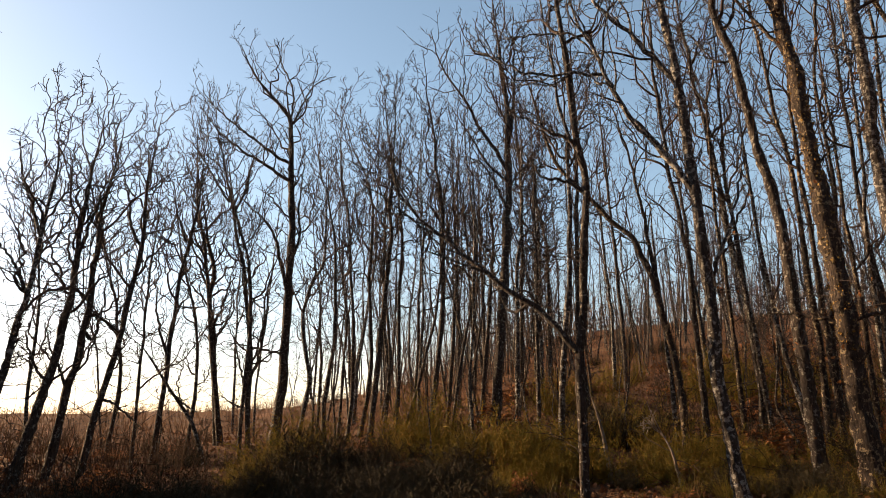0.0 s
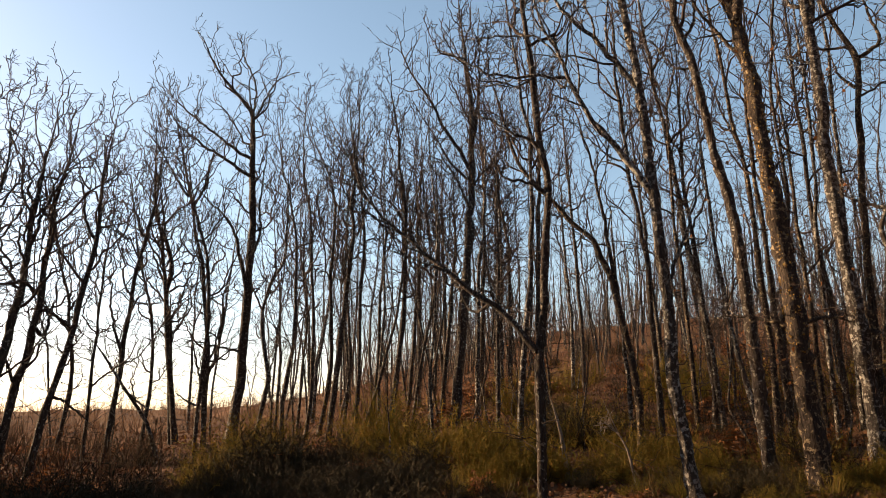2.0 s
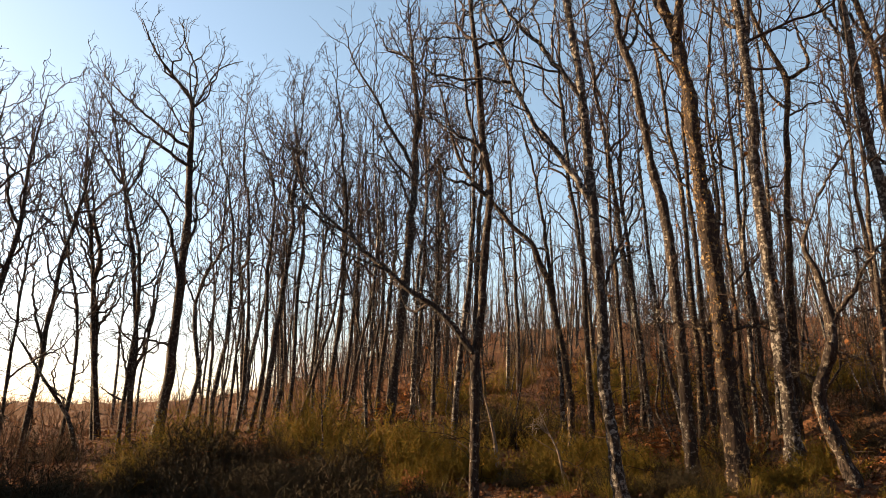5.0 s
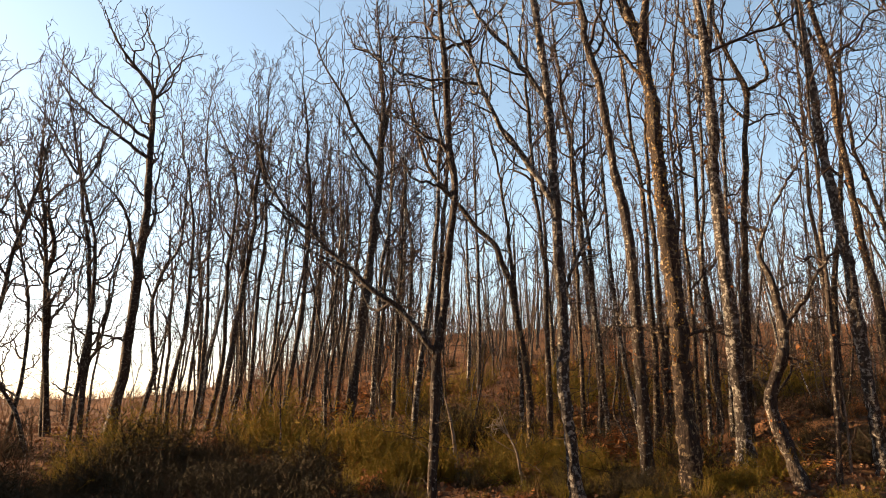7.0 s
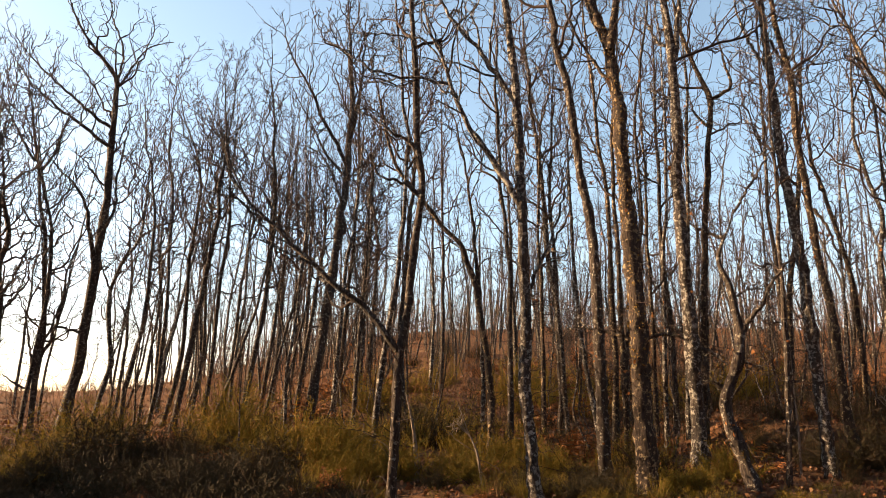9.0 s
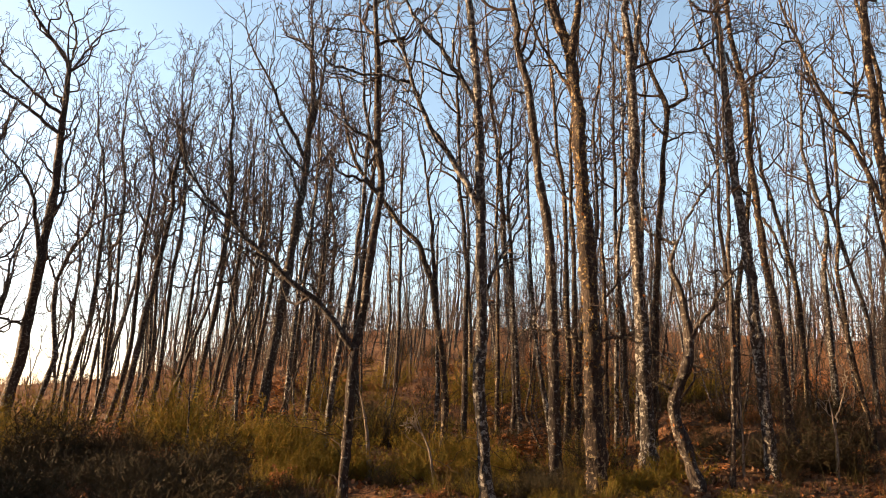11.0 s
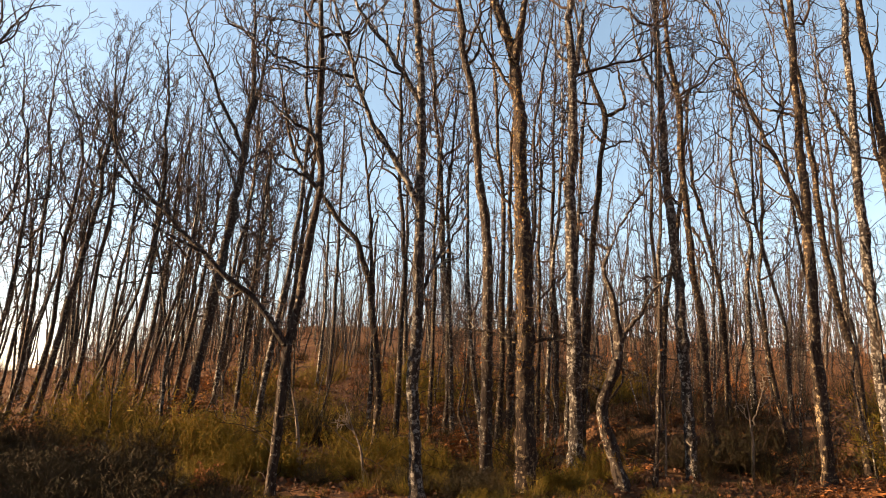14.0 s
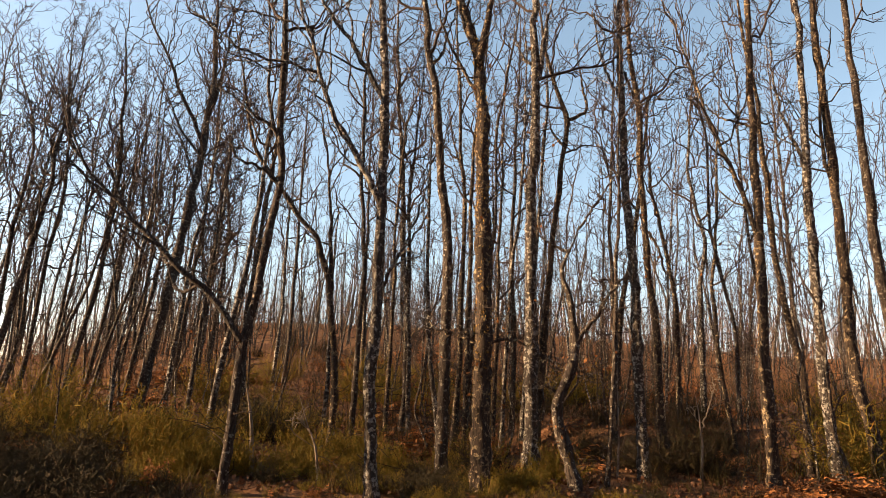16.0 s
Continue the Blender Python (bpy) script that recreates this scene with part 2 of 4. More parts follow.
def spline(points, steps):
    """A line of that many points through the given ones, its corners slightly rounded."""
    pts = np.asarray(points, float)
    d = np.concatenate([[0], np.cumsum(np.linalg.norm(np.diff(pts, axis=0), axis=1))])
    many = steps * 6
    at = np.linspace(0, d[-1], many)
    line = np.stack([np.interp(at, d, pts[:, k]) for k in range(3)], -1)
    half = max(1, min(many // 8, int(0.08 / d[-1] * many)))
    for _ in range(2):
        run = np.concatenate([line[:1] * 2 - line[half:0:-1], line, line[-1:] * 2 - line[-2:-half - 2:-1]])
        total = np.cumsum(np.concatenate([np.zeros((1, 3)), run]), axis=0)
        line = (total[2 * half + 1:] - total[:-2 * half - 1]) / (2 * half + 1)
    return np.stack([np.interp(np.linspace(0, d[-1], steps), at, line[:, k]) for k in range(3)], -1)


def grow(start, way, length, steps, crook, lift, g):
    """Crooked boughs: N paths of that many points from start along way."""
    count = len(start)
    aim = way = unit(way)
    path = np.empty((count, steps, 3))
    path[:, 0] = start
    seg = (np.asarray(length) / (steps - 1))[:, None]
    for i in range(1, steps):
        aim = unit(aim + np.array([0, 0, lift]))
        way = unit(0.45 * way + 0.55 * aim + g.normal(0, crook, (count, 3)))
        path[:, i] = path[:, i - 1] + way * seg
    return path


def offshoots(paths, radii, per, low, angle, g):
    """Places along paths from which side shoots leave: starts, ways, parents' lengths left, radii."""
    count, steps, _ = paths.shape
    s = low + (1 - low) * (np.arange(per)[None] + g.uniform(0.1, 0.9, (count, per))) / per
    k = np.minimum((s * (steps - 1)).astype(int), steps - 2)
    f = (s * (steps - 1) - k)[..., None]
    row = np.arange(count)[:, None]
    start = paths[row, k] * (1 - f) + paths[row, k + 1] * f
    tang = unit(paths[row, k + 1] - paths[row, k])
    rad = radii[row, k] * (1 - f[..., 0]) + radii[row, k + 1] * f[..., 0]
    side = g.normal(0, 1, start.shape)
    side = unit(side - tang * (side * tang).sum(-1, keepdims=True))
    a = np.radians(g.normal(angle, 10, s.shape))[..., None]
    way = tang * np.cos(a) + side * np.sin(a)
    total = np.linalg.norm(np.diff(paths, axis=1), axis=-1).sum(1)
    left = total[:, None] * (1 - 0.6 * s)
    return start.reshape(-1, 3), way.reshape(-1, 3), left.ravel(), rad.ravel()


def taper(first, last, steps, power=1.0):
    t = np.linspace(0, 1, steps)[None] ** power
    return np.asarray(first)[:, None] * (1 - t) + np.asarray(last)[:, None] * t


def kinks(z, gap, size, g):
    """Sideways jogs of a stem, straight from knot to knot: one pair for each height."""
    knots = np.arange(z.min() - gap, z.max() + 2 * gap, gap)
    knots[1:-1] += g.uniform(-0.35, 0.35, len(knots) - 2) * gap
    return np.stack([np.interp(z, knots, g.normal(0, size, len(knots))) for _ in range(2)], -1)


def bough(path, radius, g, fine, end=0.005, thin=1.0):
    """One bough with its side branches and twigs: vertices and quads. fine: 0 far off, 1, 2 close by."""
    steps = len(path)
    p0 = path[None]
    r0 = taper([radius], [end], steps, 1.0)
    pieces = [tubes(p0, r0, 6 if radius > 0.014 else 4)]
    length = np.linalg.norm(np.diff(path, axis=0), axis=1).sum()
    per = max(4 if thin > 0.6 else 3, int(length * (3.2, 4.1, 4.4)[fine] * thin))
    s, w, left, r = offshoots(p0, r0, per, 0.12, 46, g)
    ln = np.minimum(left, 2.2) * g.uniform(0.28, 0.62, len(left))
    n1 = (5, 7, 8)[fine] if thin > 0.6 else 4
    p1 = grow(s, w, ln, n1, 0.34, 0.11, g)
    q1 = taper(np.minimum(r * 0.8, 0.006 + ln * 0.010), np.full(len(r), 0.0042), n1)
    pieces.append(tubes(p1, q1, 3))
    s, w, left, r = offshoots(p1, q1, (2, 3, 4)[fine] if thin > 0.6 else 2, 0.15, 52, g)
    ln = np.maximum(left * g.uniform(0.3, 0.65, len(left)), 0.12)
    n2 = (2, 3, 4)[fine]
    p2 = grow(s, w, ln, n2, 0.38, 0.08, g)
    q2 = taper(np.minimum(r * 0.85, 0.006), np.full(len(r), 0.0032), n2)
    pieces.append(tubes(p2, q2, 3))
    if fine == 2:
        s, w, left, r = offshoots(p2, q2, 1, 0.25, 48, g)
        ln = np.maximum(left * g.uniform(0.35, 0.7, len(left)), 0.08)
        p3 = grow(s, w, ln, 2, 0.2, 0.06, g)
        q3 = taper(np.minimum(r * 0.85, 0.0036), np.full(len(r), 0.0024), 2)
        pieces.append(tubes(p3, q3, 3))
    return gather(pieces)


def trunk_mesh(path, radius, g, mat, top=0.006, sides=10):
    steps = len(path)
    t = np.linspace(0, 1, steps)
    r = radius * np.interp(t, [0, 0.35, 0.7, 0.88, 1], [1, 0.80, 0.50, 0.25, 0.07]) * (1 + 0.4 * np.exp(-t * 40)) + top * (1 - t)
    r = r * (1 + 0.05 * np.sin(t * 47 + g.uniform(0, 6)) + g.normal(0, 0.03, steps))
    v, q = tubes(path[None], r[None], sides)
    v = v.reshape(steps, sides, 3)
    mid = path[:, None]
    burr = np.exp(-((np.arange(steps)[:, None] - g.integers(0, steps, steps // 14 + 1)[None]) / 1.6) ** 2).sum(1)
    v = mid + (v - mid) * (1 + g.normal(0, 0.10, (steps, sides, 1)) + (burr * g.uniform(0, 0.4, steps))[:, None, None] * g.random((1, sides, 1)))
    return mesh("trunk", v.reshape(-1, 3), q, mat), r


def leaves_on(points, size, g, mat, name="dead_leaves"):
    """Small curled leaves at the given points: a folded strip of two quads each."""
    n = len(points)
    a = unit(g.normal(0, 1, (n, 3)))
    b = unit(np.cross(a, g.normal(0, 1, (n, 3))))
    c = np.cross(a, b)
    s = size * g.uniform(0.6, 1.3, (n, 1))
    p = np.asarray(points)
    v = np.stack([p - b * s * 0.28, p + b * s * 0.28, p + a * s * 0.55 + b * s * 0.4 + c * s * 0.15, p + a * s * 0.55 - b * s * 0.4 + c * s * 0.15,
                  p + a * s + b * s * 0.12 - c * s * 0.1, p + a * s - b * s * 0.12 - c * s * 0.1], 1)
    q = np.array([[0, 1, 2, 3], [3, 2, 4, 5]])
    q = (q[None] + (np.arange(n) * 6)[:, None, None]).reshape(-1, 4)
    return mesh(name, v.reshape(-1, 3), q, mat, smooth=False)


tally = [0]
STANDS = []


def oak(x, y, tall, radius, bends, limbs=(), mat=None, fine=None, boughs=None, clear=0.26, label="", foliage=0, tufts=None, thin=1.0, name="oak_tree"):
    """A bare oak: its trunk passes at each height of bends by so many metres from its foot; limbs are its great boughs."""
    tally[0] += 1
    g = np.random.default_rng(100 + tally[0])
    far = math.hypot(x, y)
    ground_z = height(x, y)
    tree = new(name)
    tree.location = (x, y, ground_z)
    STANDS.append((x, y))
    pts = [(0, 0, -0.12), (0, 0, 0)] if bends[0][0] > 0.6 else [(0, 0, -0.12)]
    pts += [(dx, dy, h) for h, dx, dy in bends]
    if tall > pts[-1][2] + 0.3:
        d = np.array(pts[-1]) - np.array(pts[-2])
        d = d / d[2] * (tall - pts[-1][2])
        pts.append((pts[-1][0] + d[0] * 0.6, pts[-1][1] + d[1] * 0.6, tall))
    rate = 14 if far < 10 else 6 if thin > 0.6 else 2.5
    steps = max(14, int(tall * rate))
    path = spline(pts, steps)
    path[:, :2] += kinks(path[:, 2], 0.38, 0.008 + 0.12 * radius, g) * np.clip(path[:, 2:3] / tall * 2.2, 0.25, 1)
    mat = mat or (GREY_BARK if g.random() < 0.3 else OAK_BARK)
    me, r0 = trunk_mesh(path, radius, g, mat, sides=12 if far < 10 else 9 if far < 14 else 7 if thin > 0.6 else 5)
    part("trunk", me, tree)
    if fine is None:
        fine = 2 if far < 9.6 else 1 if far < 30 else 0
    count = boughs if boughs is not None else int(tall * (1.0 if far < 10.5 and tall > 7 else 2.4)) if tall > 2 else 0
    crown = []
    for i in range(count):
        s = clear + (0.985 - clear) * ((i + g.uniform(0.1, 0.9)) / count) ** 0.75
        k = int(s * (steps - 1))
        tang = unit(path[min(k + 1, steps - 1)] - path[k - 1])
        az = i * 2.4 + g.uniform(-0.6, 0.6)
        side = np.array([math.cos(az), math.sin(az), 0.0])
        a = radians(g.uniform(22, 62) if s > 0.45 else g.uniform(35, 75))
        way = tang * math.cos(a) + side * math.sin(a)
        ln = (0.6 + tall * 0.28 * (1 - s) ** 0.6) * g.uniform(0.6, 1.3)
        if s < 0.45:
            ln *= 0.45 * g.uniform(0.5, 1.4)
        p = grow(path[k][None], way[None], [ln], 16, 0.33, 0.10, g)[0]
        v, q = bough(p, max(0.007, min(r0[k] * 0.6, 0.006 + ln * 0.011, 0.020)), g, fine, thin=thin)
        if name == "oak_tree":
            part("branch", mesh("branch", v, q, TWIG), tree)
        else:
            crown.append((v, q))
    if crown:
        tagged(part("crown", mesh("crown", *gather(crown), TWIG), tree), kind="stuff")
    for lr, *turns in limbs:
        p = spline([(dx, dy, h) for h, dx, dy in turns], 22)
        p[1:-1] += g.normal(0, min(0.012, 0.004 + 0.08 * np.linalg.norm(p[1] - p[0])), (20, 3))
        v, q = bough(p, lr, g, fine, end=0.007)
        part("limb", mesh("limb", v, q, mat), tree)
    shoots = int(tall * (0.5 if thin < 0.6 else 3 if thin < 1 else 5.5)) if tall > 2 else 4
    k = g.integers(2, max(3, int(steps * 0.62)), shoots)
    w = g.normal(0, 1, (shoots, 3)) * [1, 1, 0.35] + [0, 0, 0.35]
    p = grow(path[k], w, g.uniform(0.15, 1.0, shoots) ** 1.3, 6, 0.38, 0.04, g)
    q = taper(np.full(shoots, 0.0055), np.full(shoots, 0.0024), 6)
    pieces = [tubes(p, q, 3)]
    if thin == 1:
        b, w, left, r = offshoots(p, q, 2, 0.3, 48, g)
        pieces.append(tubes(grow(b, w, left * 0.5, 3, 0.35, 0.04, g), taper(r * 0.8, np.full(len(r), 0.002), 3), 3))
    tagged(part("shoot", mesh("shoot", *gather(pieces), TWIG), tree), kind="stuff")
    if tufts:
        n, low, high = tufts
        k = g.integers(int(low / tall * steps), int(high / tall * steps), n)
        around = unit(g.normal(0, 1, (n, 3)) * [1, 1, 0.2])
        part("lichen", leaves_on(path[k] + around * r0[k, None] * 1.0 + [0, 0, 1] * g.uniform(-0.1, 0.1, (n, 1)), 0.022, g, LICHEN), tree, "tufts of golden lichen")["kind"] = "stuff"
    if foliage:
        pick = p.reshape(-1, 3)[g.integers(0, shoots * 6, foliage)]
        tagged(part("dead_leaves", leaves_on(pick + g.normal(0, 0.03, (foliage, 3)), 0.04, g, DRY_LEAF), tree, "withered brown leaves"), kind="stuff")
    return tagged(tree, label or "slender bare oak with grey-brown bark on the slope", "tree", "bare oaks of the wood")


oak(3.76, 6.60, 8.1, 0.097, ((0.41, 0.01, -0.01), (0.96, -0.01, 0.01), (2.79, -0.04, 0.02), (3.17, -0.08, 0.04), (3.63, -0.09, 0.05), (4.91, -0.17, 0.10), (5.34, -0.32, 0.18), (5.97, -0.47, 0.27)),
    limbs=((0.063, (4.84, -0.17, 0.09), (5.76, -0.08, -0.02), (6.20, -0.10, -0.04)),
           (0.024, (4.38, -0.17, 0.10), (5.21, -0.57, 0.27), (5.82, -0.74, 0.33)),
           (0.024, (1.51, -0.01, 0.01), (1.65, -0.32, 0.22), (1.68, -0.46, 0.32), (1.67, -0.61, 0.42), (1.61, -0.68, 0.46)),
           (0.022, (1.52, 0.03, -0.01), (1.58, 0.12, -0.08), (1.58, 0.30, -0.20), (1.51, 0.39, -0.27)),
           (0.017, (3.07, -0.05, 0.03), (3.33, 0.14, -0.06)),), mat=GOLD_BARK, foliage=60, tufts=(1500, 1.2, 5.2), boughs=7, clear=0.55)
oak(4.98, 7.49, 9.9, 0.082, ((3.40, -0.07, 0.04), (4.62, -0.04, 0.03), (5.69, -0.08, 0.05), (6.80, -0.08, 0.05)),
    limbs=((0.052, (5.18, -0.03, 0.02), (6.45, 0.09, -0.13)),
           (0.020, (4.62, -0.04, 0.02), (4.85, -0.31, 0.24)),
           (0.026, (5.39, -0.05, 0.03), (5.45, -0.17, 0.12), (5.75, -0.26, 0.21), (6.07, -0.30, 0.25)),
           (0.029, (1.42, -0.01, 0.01), (1.39, 0.13, -0.10), (1.22, 0.27, -0.21)),), mat=GREY_BARK, foliage=40, boughs=6, clear=0.5)
oak(5.50, 9.06, 8.0, 0.029, ((0.73, 0.01, -0.01), (2.83, 0.06, -0.04), (3.59, 0.15, -0.09), (4.48, 0.18, -0.11), (5.98, 0.18, -0.11), (6.67, 0.15, -0.09)), boughs=6, clear=0.4)
oak(6.25, 9.30, 8.9, 0.058, ((0.36, 0.01, -0.01), (3.21, 0.16, -0.11), (5.39, 0.35, -0.24), (6.15, 0.13, -0.09), (6.58, 0.04, -0.03), (7.56, -0.09, 0.06)),
    limbs=((0.032, (5.36, 0.35, -0.23), (5.47, 0.60, -0.44), (6.31, 0.43, -0.41), (6.79, 0.40, -0.44)),
           (0.029, (4.90, 0.28, -0.19), (5.18, 0.13, -0.06), (5.49, 0.11, -0.02)),), mat=GOLD_BARK, boughs=6, clear=0.45)
oak(6.23, 9.67, 8.5, 0.035, ((0.38, 0.01, -0.01), (5.63, 0.25, -0.16), (7.20, 0.23, -0.15)), boughs=7, clear=0.4)
oak(4.82, 6.39, 2.9, 0.067, ((0.70, -0.16, 0.12), (0.88, -0.17, 0.13), (1.16, -0.07, 0.06), (1.38, -0.03, 0.02), (1.57, -0.02, 0.01), (2.04, -0.07, 0.05), (2.33, -0.16, 0.12), (2.51, -0.11, 0.08), (2.70, -0.03, 0.03), (2.89, -0.00, 0.00)),
    limbs=((0.033, (1.54, -0.02, 0.01), (1.90, 0.19, -0.17), (2.07, 0.24, -0.22), (2.25, 0.36, -0.33), (2.31, 0.45, -0.41), (2.41, 0.53, -0.48)),
           (0.028, (0.97, -0.16, 0.12), (1.05, -0.27, 0.19)),
           (0.023, (2.57, -0.09, 0.07), (2.71, -0.34, 0.22), (2.82, -0.42, 0.27)),
           (0.015, (2.84, -0.00, 0.00), (3.26, 0.24, -0.14), (3.49, 0.33, -0.19), (3.55, 0.45, -0.26)),
           (0.013, (1.27, -0.05, 0.04), (1.17, 0.16, -0.09)),
           (0.013, (1.92, -0.05, 0.04), (2.00, 0.07, -0.04), (2.01, 0.20, -0.12)),), mat=OAK_BARK, foliage=60, boughs=0, label="gnarled crooked oak with a broken top and lichened bark")
oak(2.57, 6.51, 9.4, 0.055, ((1.08, -0.10, 0.04), (1.73, -0.08, 0.03), (3.26, -0.14, 0.05), (3.64, -0.12, 0.05), (4.97, -0.25, 0.10), (5.83, -0.37, 0.14)),
    limbs=((0.036, (3.99, -0.16, 0.06), (4.49, -0.39, 0.20), (5.04, -0.76, 0.40), (5.32, -0.90, 0.48), (5.96, -1.14, 0.63)),
           (0.038, (2.77, -0.10, 0.04), (2.98, -0.19, 0.05), (3.43, -0.44, 0.11), (3.72, -0.66, 0.16), (4.46, -0.96, 0.21), (5.40, -1.26, 0.25)),
           (0.018, (4.27, -0.84, 0.33), (4.35, -1.13, 0.43), (4.36, -1.34, 0.51), (4.50, -1.70, 0.63), (4.90, -2.22, 0.82)),
           (0.020, (1.96, -0.08, 0.03), (2.48, 0.16, -0.03), (3.20, 0.37, -0.08)),
           (0.014, (4.53, -0.91, 0.36), (4.85, -1.10, 0.46), (5.02, -1.88, 0.83)),), mat=GREY_BARK, boughs=5, clear=0.5)
oak(3.68, 7.33, 9.3, 0.062, ((1.76, -0.02, 0.01), (2.69, -0.05, 0.03), (3.17, -0.09, 0.05), (3.53, -0.17, 0.08), (4.42, -0.23, 0.11), (5.04, -0.36, 0.18), (6.45, -0.55, 0.28)),
    limbs=((0.018, (4.61, -0.26, 0.13), (4.64, -0.44, 0.24), (5.12, -0.67, 0.38)),
           (0.021, (5.00, -0.35, 0.18), (5.15, -0.23, 0.13), (5.91, -0.06, 0.09)),), boughs=6, clear=0.45)
oak(4.66, 8.62, 7.0, 0.033, ((4.43, -0.05, 0.03), (5.12, 0.01, -0.00)), mat=GOLD_BARK, boughs=6)
oak(4.26, 8.49, 5.4, 0.032, ((1.82, -0.25, 0.12), (2.35, -0.28, 0.14)), mat=GREY_BARK, boughs=4)
oak(4.62, 8.87, 8.2, 0.036, ((1.23, 0.03, -0.02), (2.88, 0.01, -0.01), (3.80, -0.02, 0.01), (4.86, -0.12, 0.06), (5.41, -0.14, 0.07), (6.66, -0.24, 0.13)),
    limbs=((0.019, (4.06, -0.05, 0.02), (4.76, -0.21, 0.16), (5.29, -0.26, 0.22)),), mat=GOLD_BARK, boughs=8, clear=0.35)
oak(5.29, 8.95, 6.2, 0.031, ((0.60, 0.00, -0.00), (3.75, 0.00, -0.00)), mat=GOLD_BARK, boughs=6)
oak(6.23, 6.90, 10.3, 0.062, ((1.26, -0.05, 0.05), (2.31, -0.06, 0.06), (3.59, -0.15, 0.13), (5.08, -0.18, 0.17), (6.44, -0.19, 0.17)),
    limbs=((0.026, (5.03, -0.18, 0.17), (5.34, -0.29, 0.30), (5.71, -0.35, 0.39), (6.55, -0.42, 0.52)),
           (0.021, (5.43, -0.15, 0.13), (4.88, -0.06, -0.01), (4.93, 0.09, -0.18), (5.07, 0.20, -0.31), (5.23, 0.27, -0.40)),
           (0.018, (3.92, -0.14, 0.13), (3.99, -0.32, 0.26), (4.26, -0.38, 0.29), (4.35, -0.46, 0.34)),
           (0.018, (3.58, -0.14, 0.12), (3.43, -0.03, 0.06), (3.24, 0.05, 0.02)),), boughs=5, clear=0.5)
oak(7.03, 7.39, 10.1, 0.052, ((0.66, -0.04, 0.04), (1.91, -0.07, 0.07), (2.72, -0.14, 0.13), (4.21, -0.20, 0.19), (5.13, -0.20, 0.19), (6.03, -0.29, 0.28), (6.49, -0.31, 0.30)),
    limbs=((0.026, (3.25, -0.13, 0.12), (3.07, -0.06, 0.03), (2.53, 0.00, -0.09)),), mat=GOLD_BARK, foliage=40, boughs=6, clear=0.5)
oak(8.02, 9.58, 7.0, 0.049, ((1.76, 0.07, -0.06), (3.03, 0.25, -0.21)), mat=GOLD_BARK, boughs=7)
oak(7.21, 5.87, 9.8, 0.062, ((1.42, -0.03, 0.03), (3.23, -0.01, 0.01), (3.83, -0.02, 0.02), (6.24, -0.01, 0.02), (6.85, -0.03, 0.04)),
    limbs=((0.035, (2.80, 0.00, -0.00), (3.30, -0.11, 0.07), (4.34, -0.40, 0.30), (5.91, -0.76, 0.56), (6.70, -1.00, 0.78)),
           (0.021, (4.44, -0.01, 0.01), (4.63, -0.25, 0.35), (4.86, -0.35, 0.49)),
           (0.018, (4.68, -0.01, 0.02), (4.46, 0.04, -0.07), (4.46, 0.15, -0.23)),), mat=GOLD_BARK, boughs=5, clear=0.5)
oak(8.49, 6.35, 8.6, 0.048, ((1.38, -0.01, 0.02), (1.82, -0.08, 0.10), (2.84, -0.16, 0.22), (5.23, -0.23, 0.31), (5.99, -0.30, 0.40)), mat=GOLD_BARK, boughs=6, clear=0.4)
oak(8.12, 5.67, 10.3, 0.060, ((0.42, -0.04, 0.06), (1.14, -0.07, 0.10), (3.27, -0.08, 0.12), (6.99, -0.06, 0.09)),
    limbs=((0.029, (3.89, -0.08, 0.11), (4.83, -0.20, 0.36), (5.45, -0.23, 0.43), (6.16, -0.20, 0.44)),), mat=GREY_BARK, boughs=6, clear=0.5)
oak(8.68, 5.55, 11.0, 0.068, ((0.76, -0.04, 0.07), (1.09, -0.09, 0.14), (1.44, -0.11, 0.17), (4.79, -0.15, 0.23), (7.21, -0.22, 0.35)),
    limbs=((0.033, (3.65, -0.14, 0.21), (4.13, -0.21, 0.28), (4.78, -0.26, 0.27), (6.04, -0.20, 0.03)),), mat=GOLD_BARK, boughs=6, clear=0.5)
oak(8.68, 7.69, 6.6, 0.032, ((1.33, -0.12, 0.14), (2.54, -0.17, 0.19), (3.27, -0.12, 0.14)), mat=GOLD_BARK, boughs=8, clear=0.3, foliage=40)
oak(9.77, 9.32, 7.4, 0.045, ((0.46, 0.00, -0.00), (2.48, 0.00, -0.00), (2.90, 0.08, -0.08), (3.22, 0.08, -0.08), (4.56, -0.12, 0.13), (5.01, -0.08, 0.09)),
    limbs=((0.026, (2.84, 0.08, -0.08), (2.47, 0.11, -0.14)),), boughs=9, clear=0.4)
oak(8.78, 8.90, 7.0, 0.038, ((0.54, -0.00, 0.00), (1.95, -0.01, 0.01), (2.84, -0.10, 0.10), (4.08, -0.27, 0.27), (4.84, -0.31, 0.30)), mat=GOLD_BARK, boughs=8, clear=0.35)
oak(10.30, 6.16, 11.0, 0.080, ((3.39, -0.10, 0.16), (7.43, -0.16, 0.27)), boughs=6, clear=0.5)
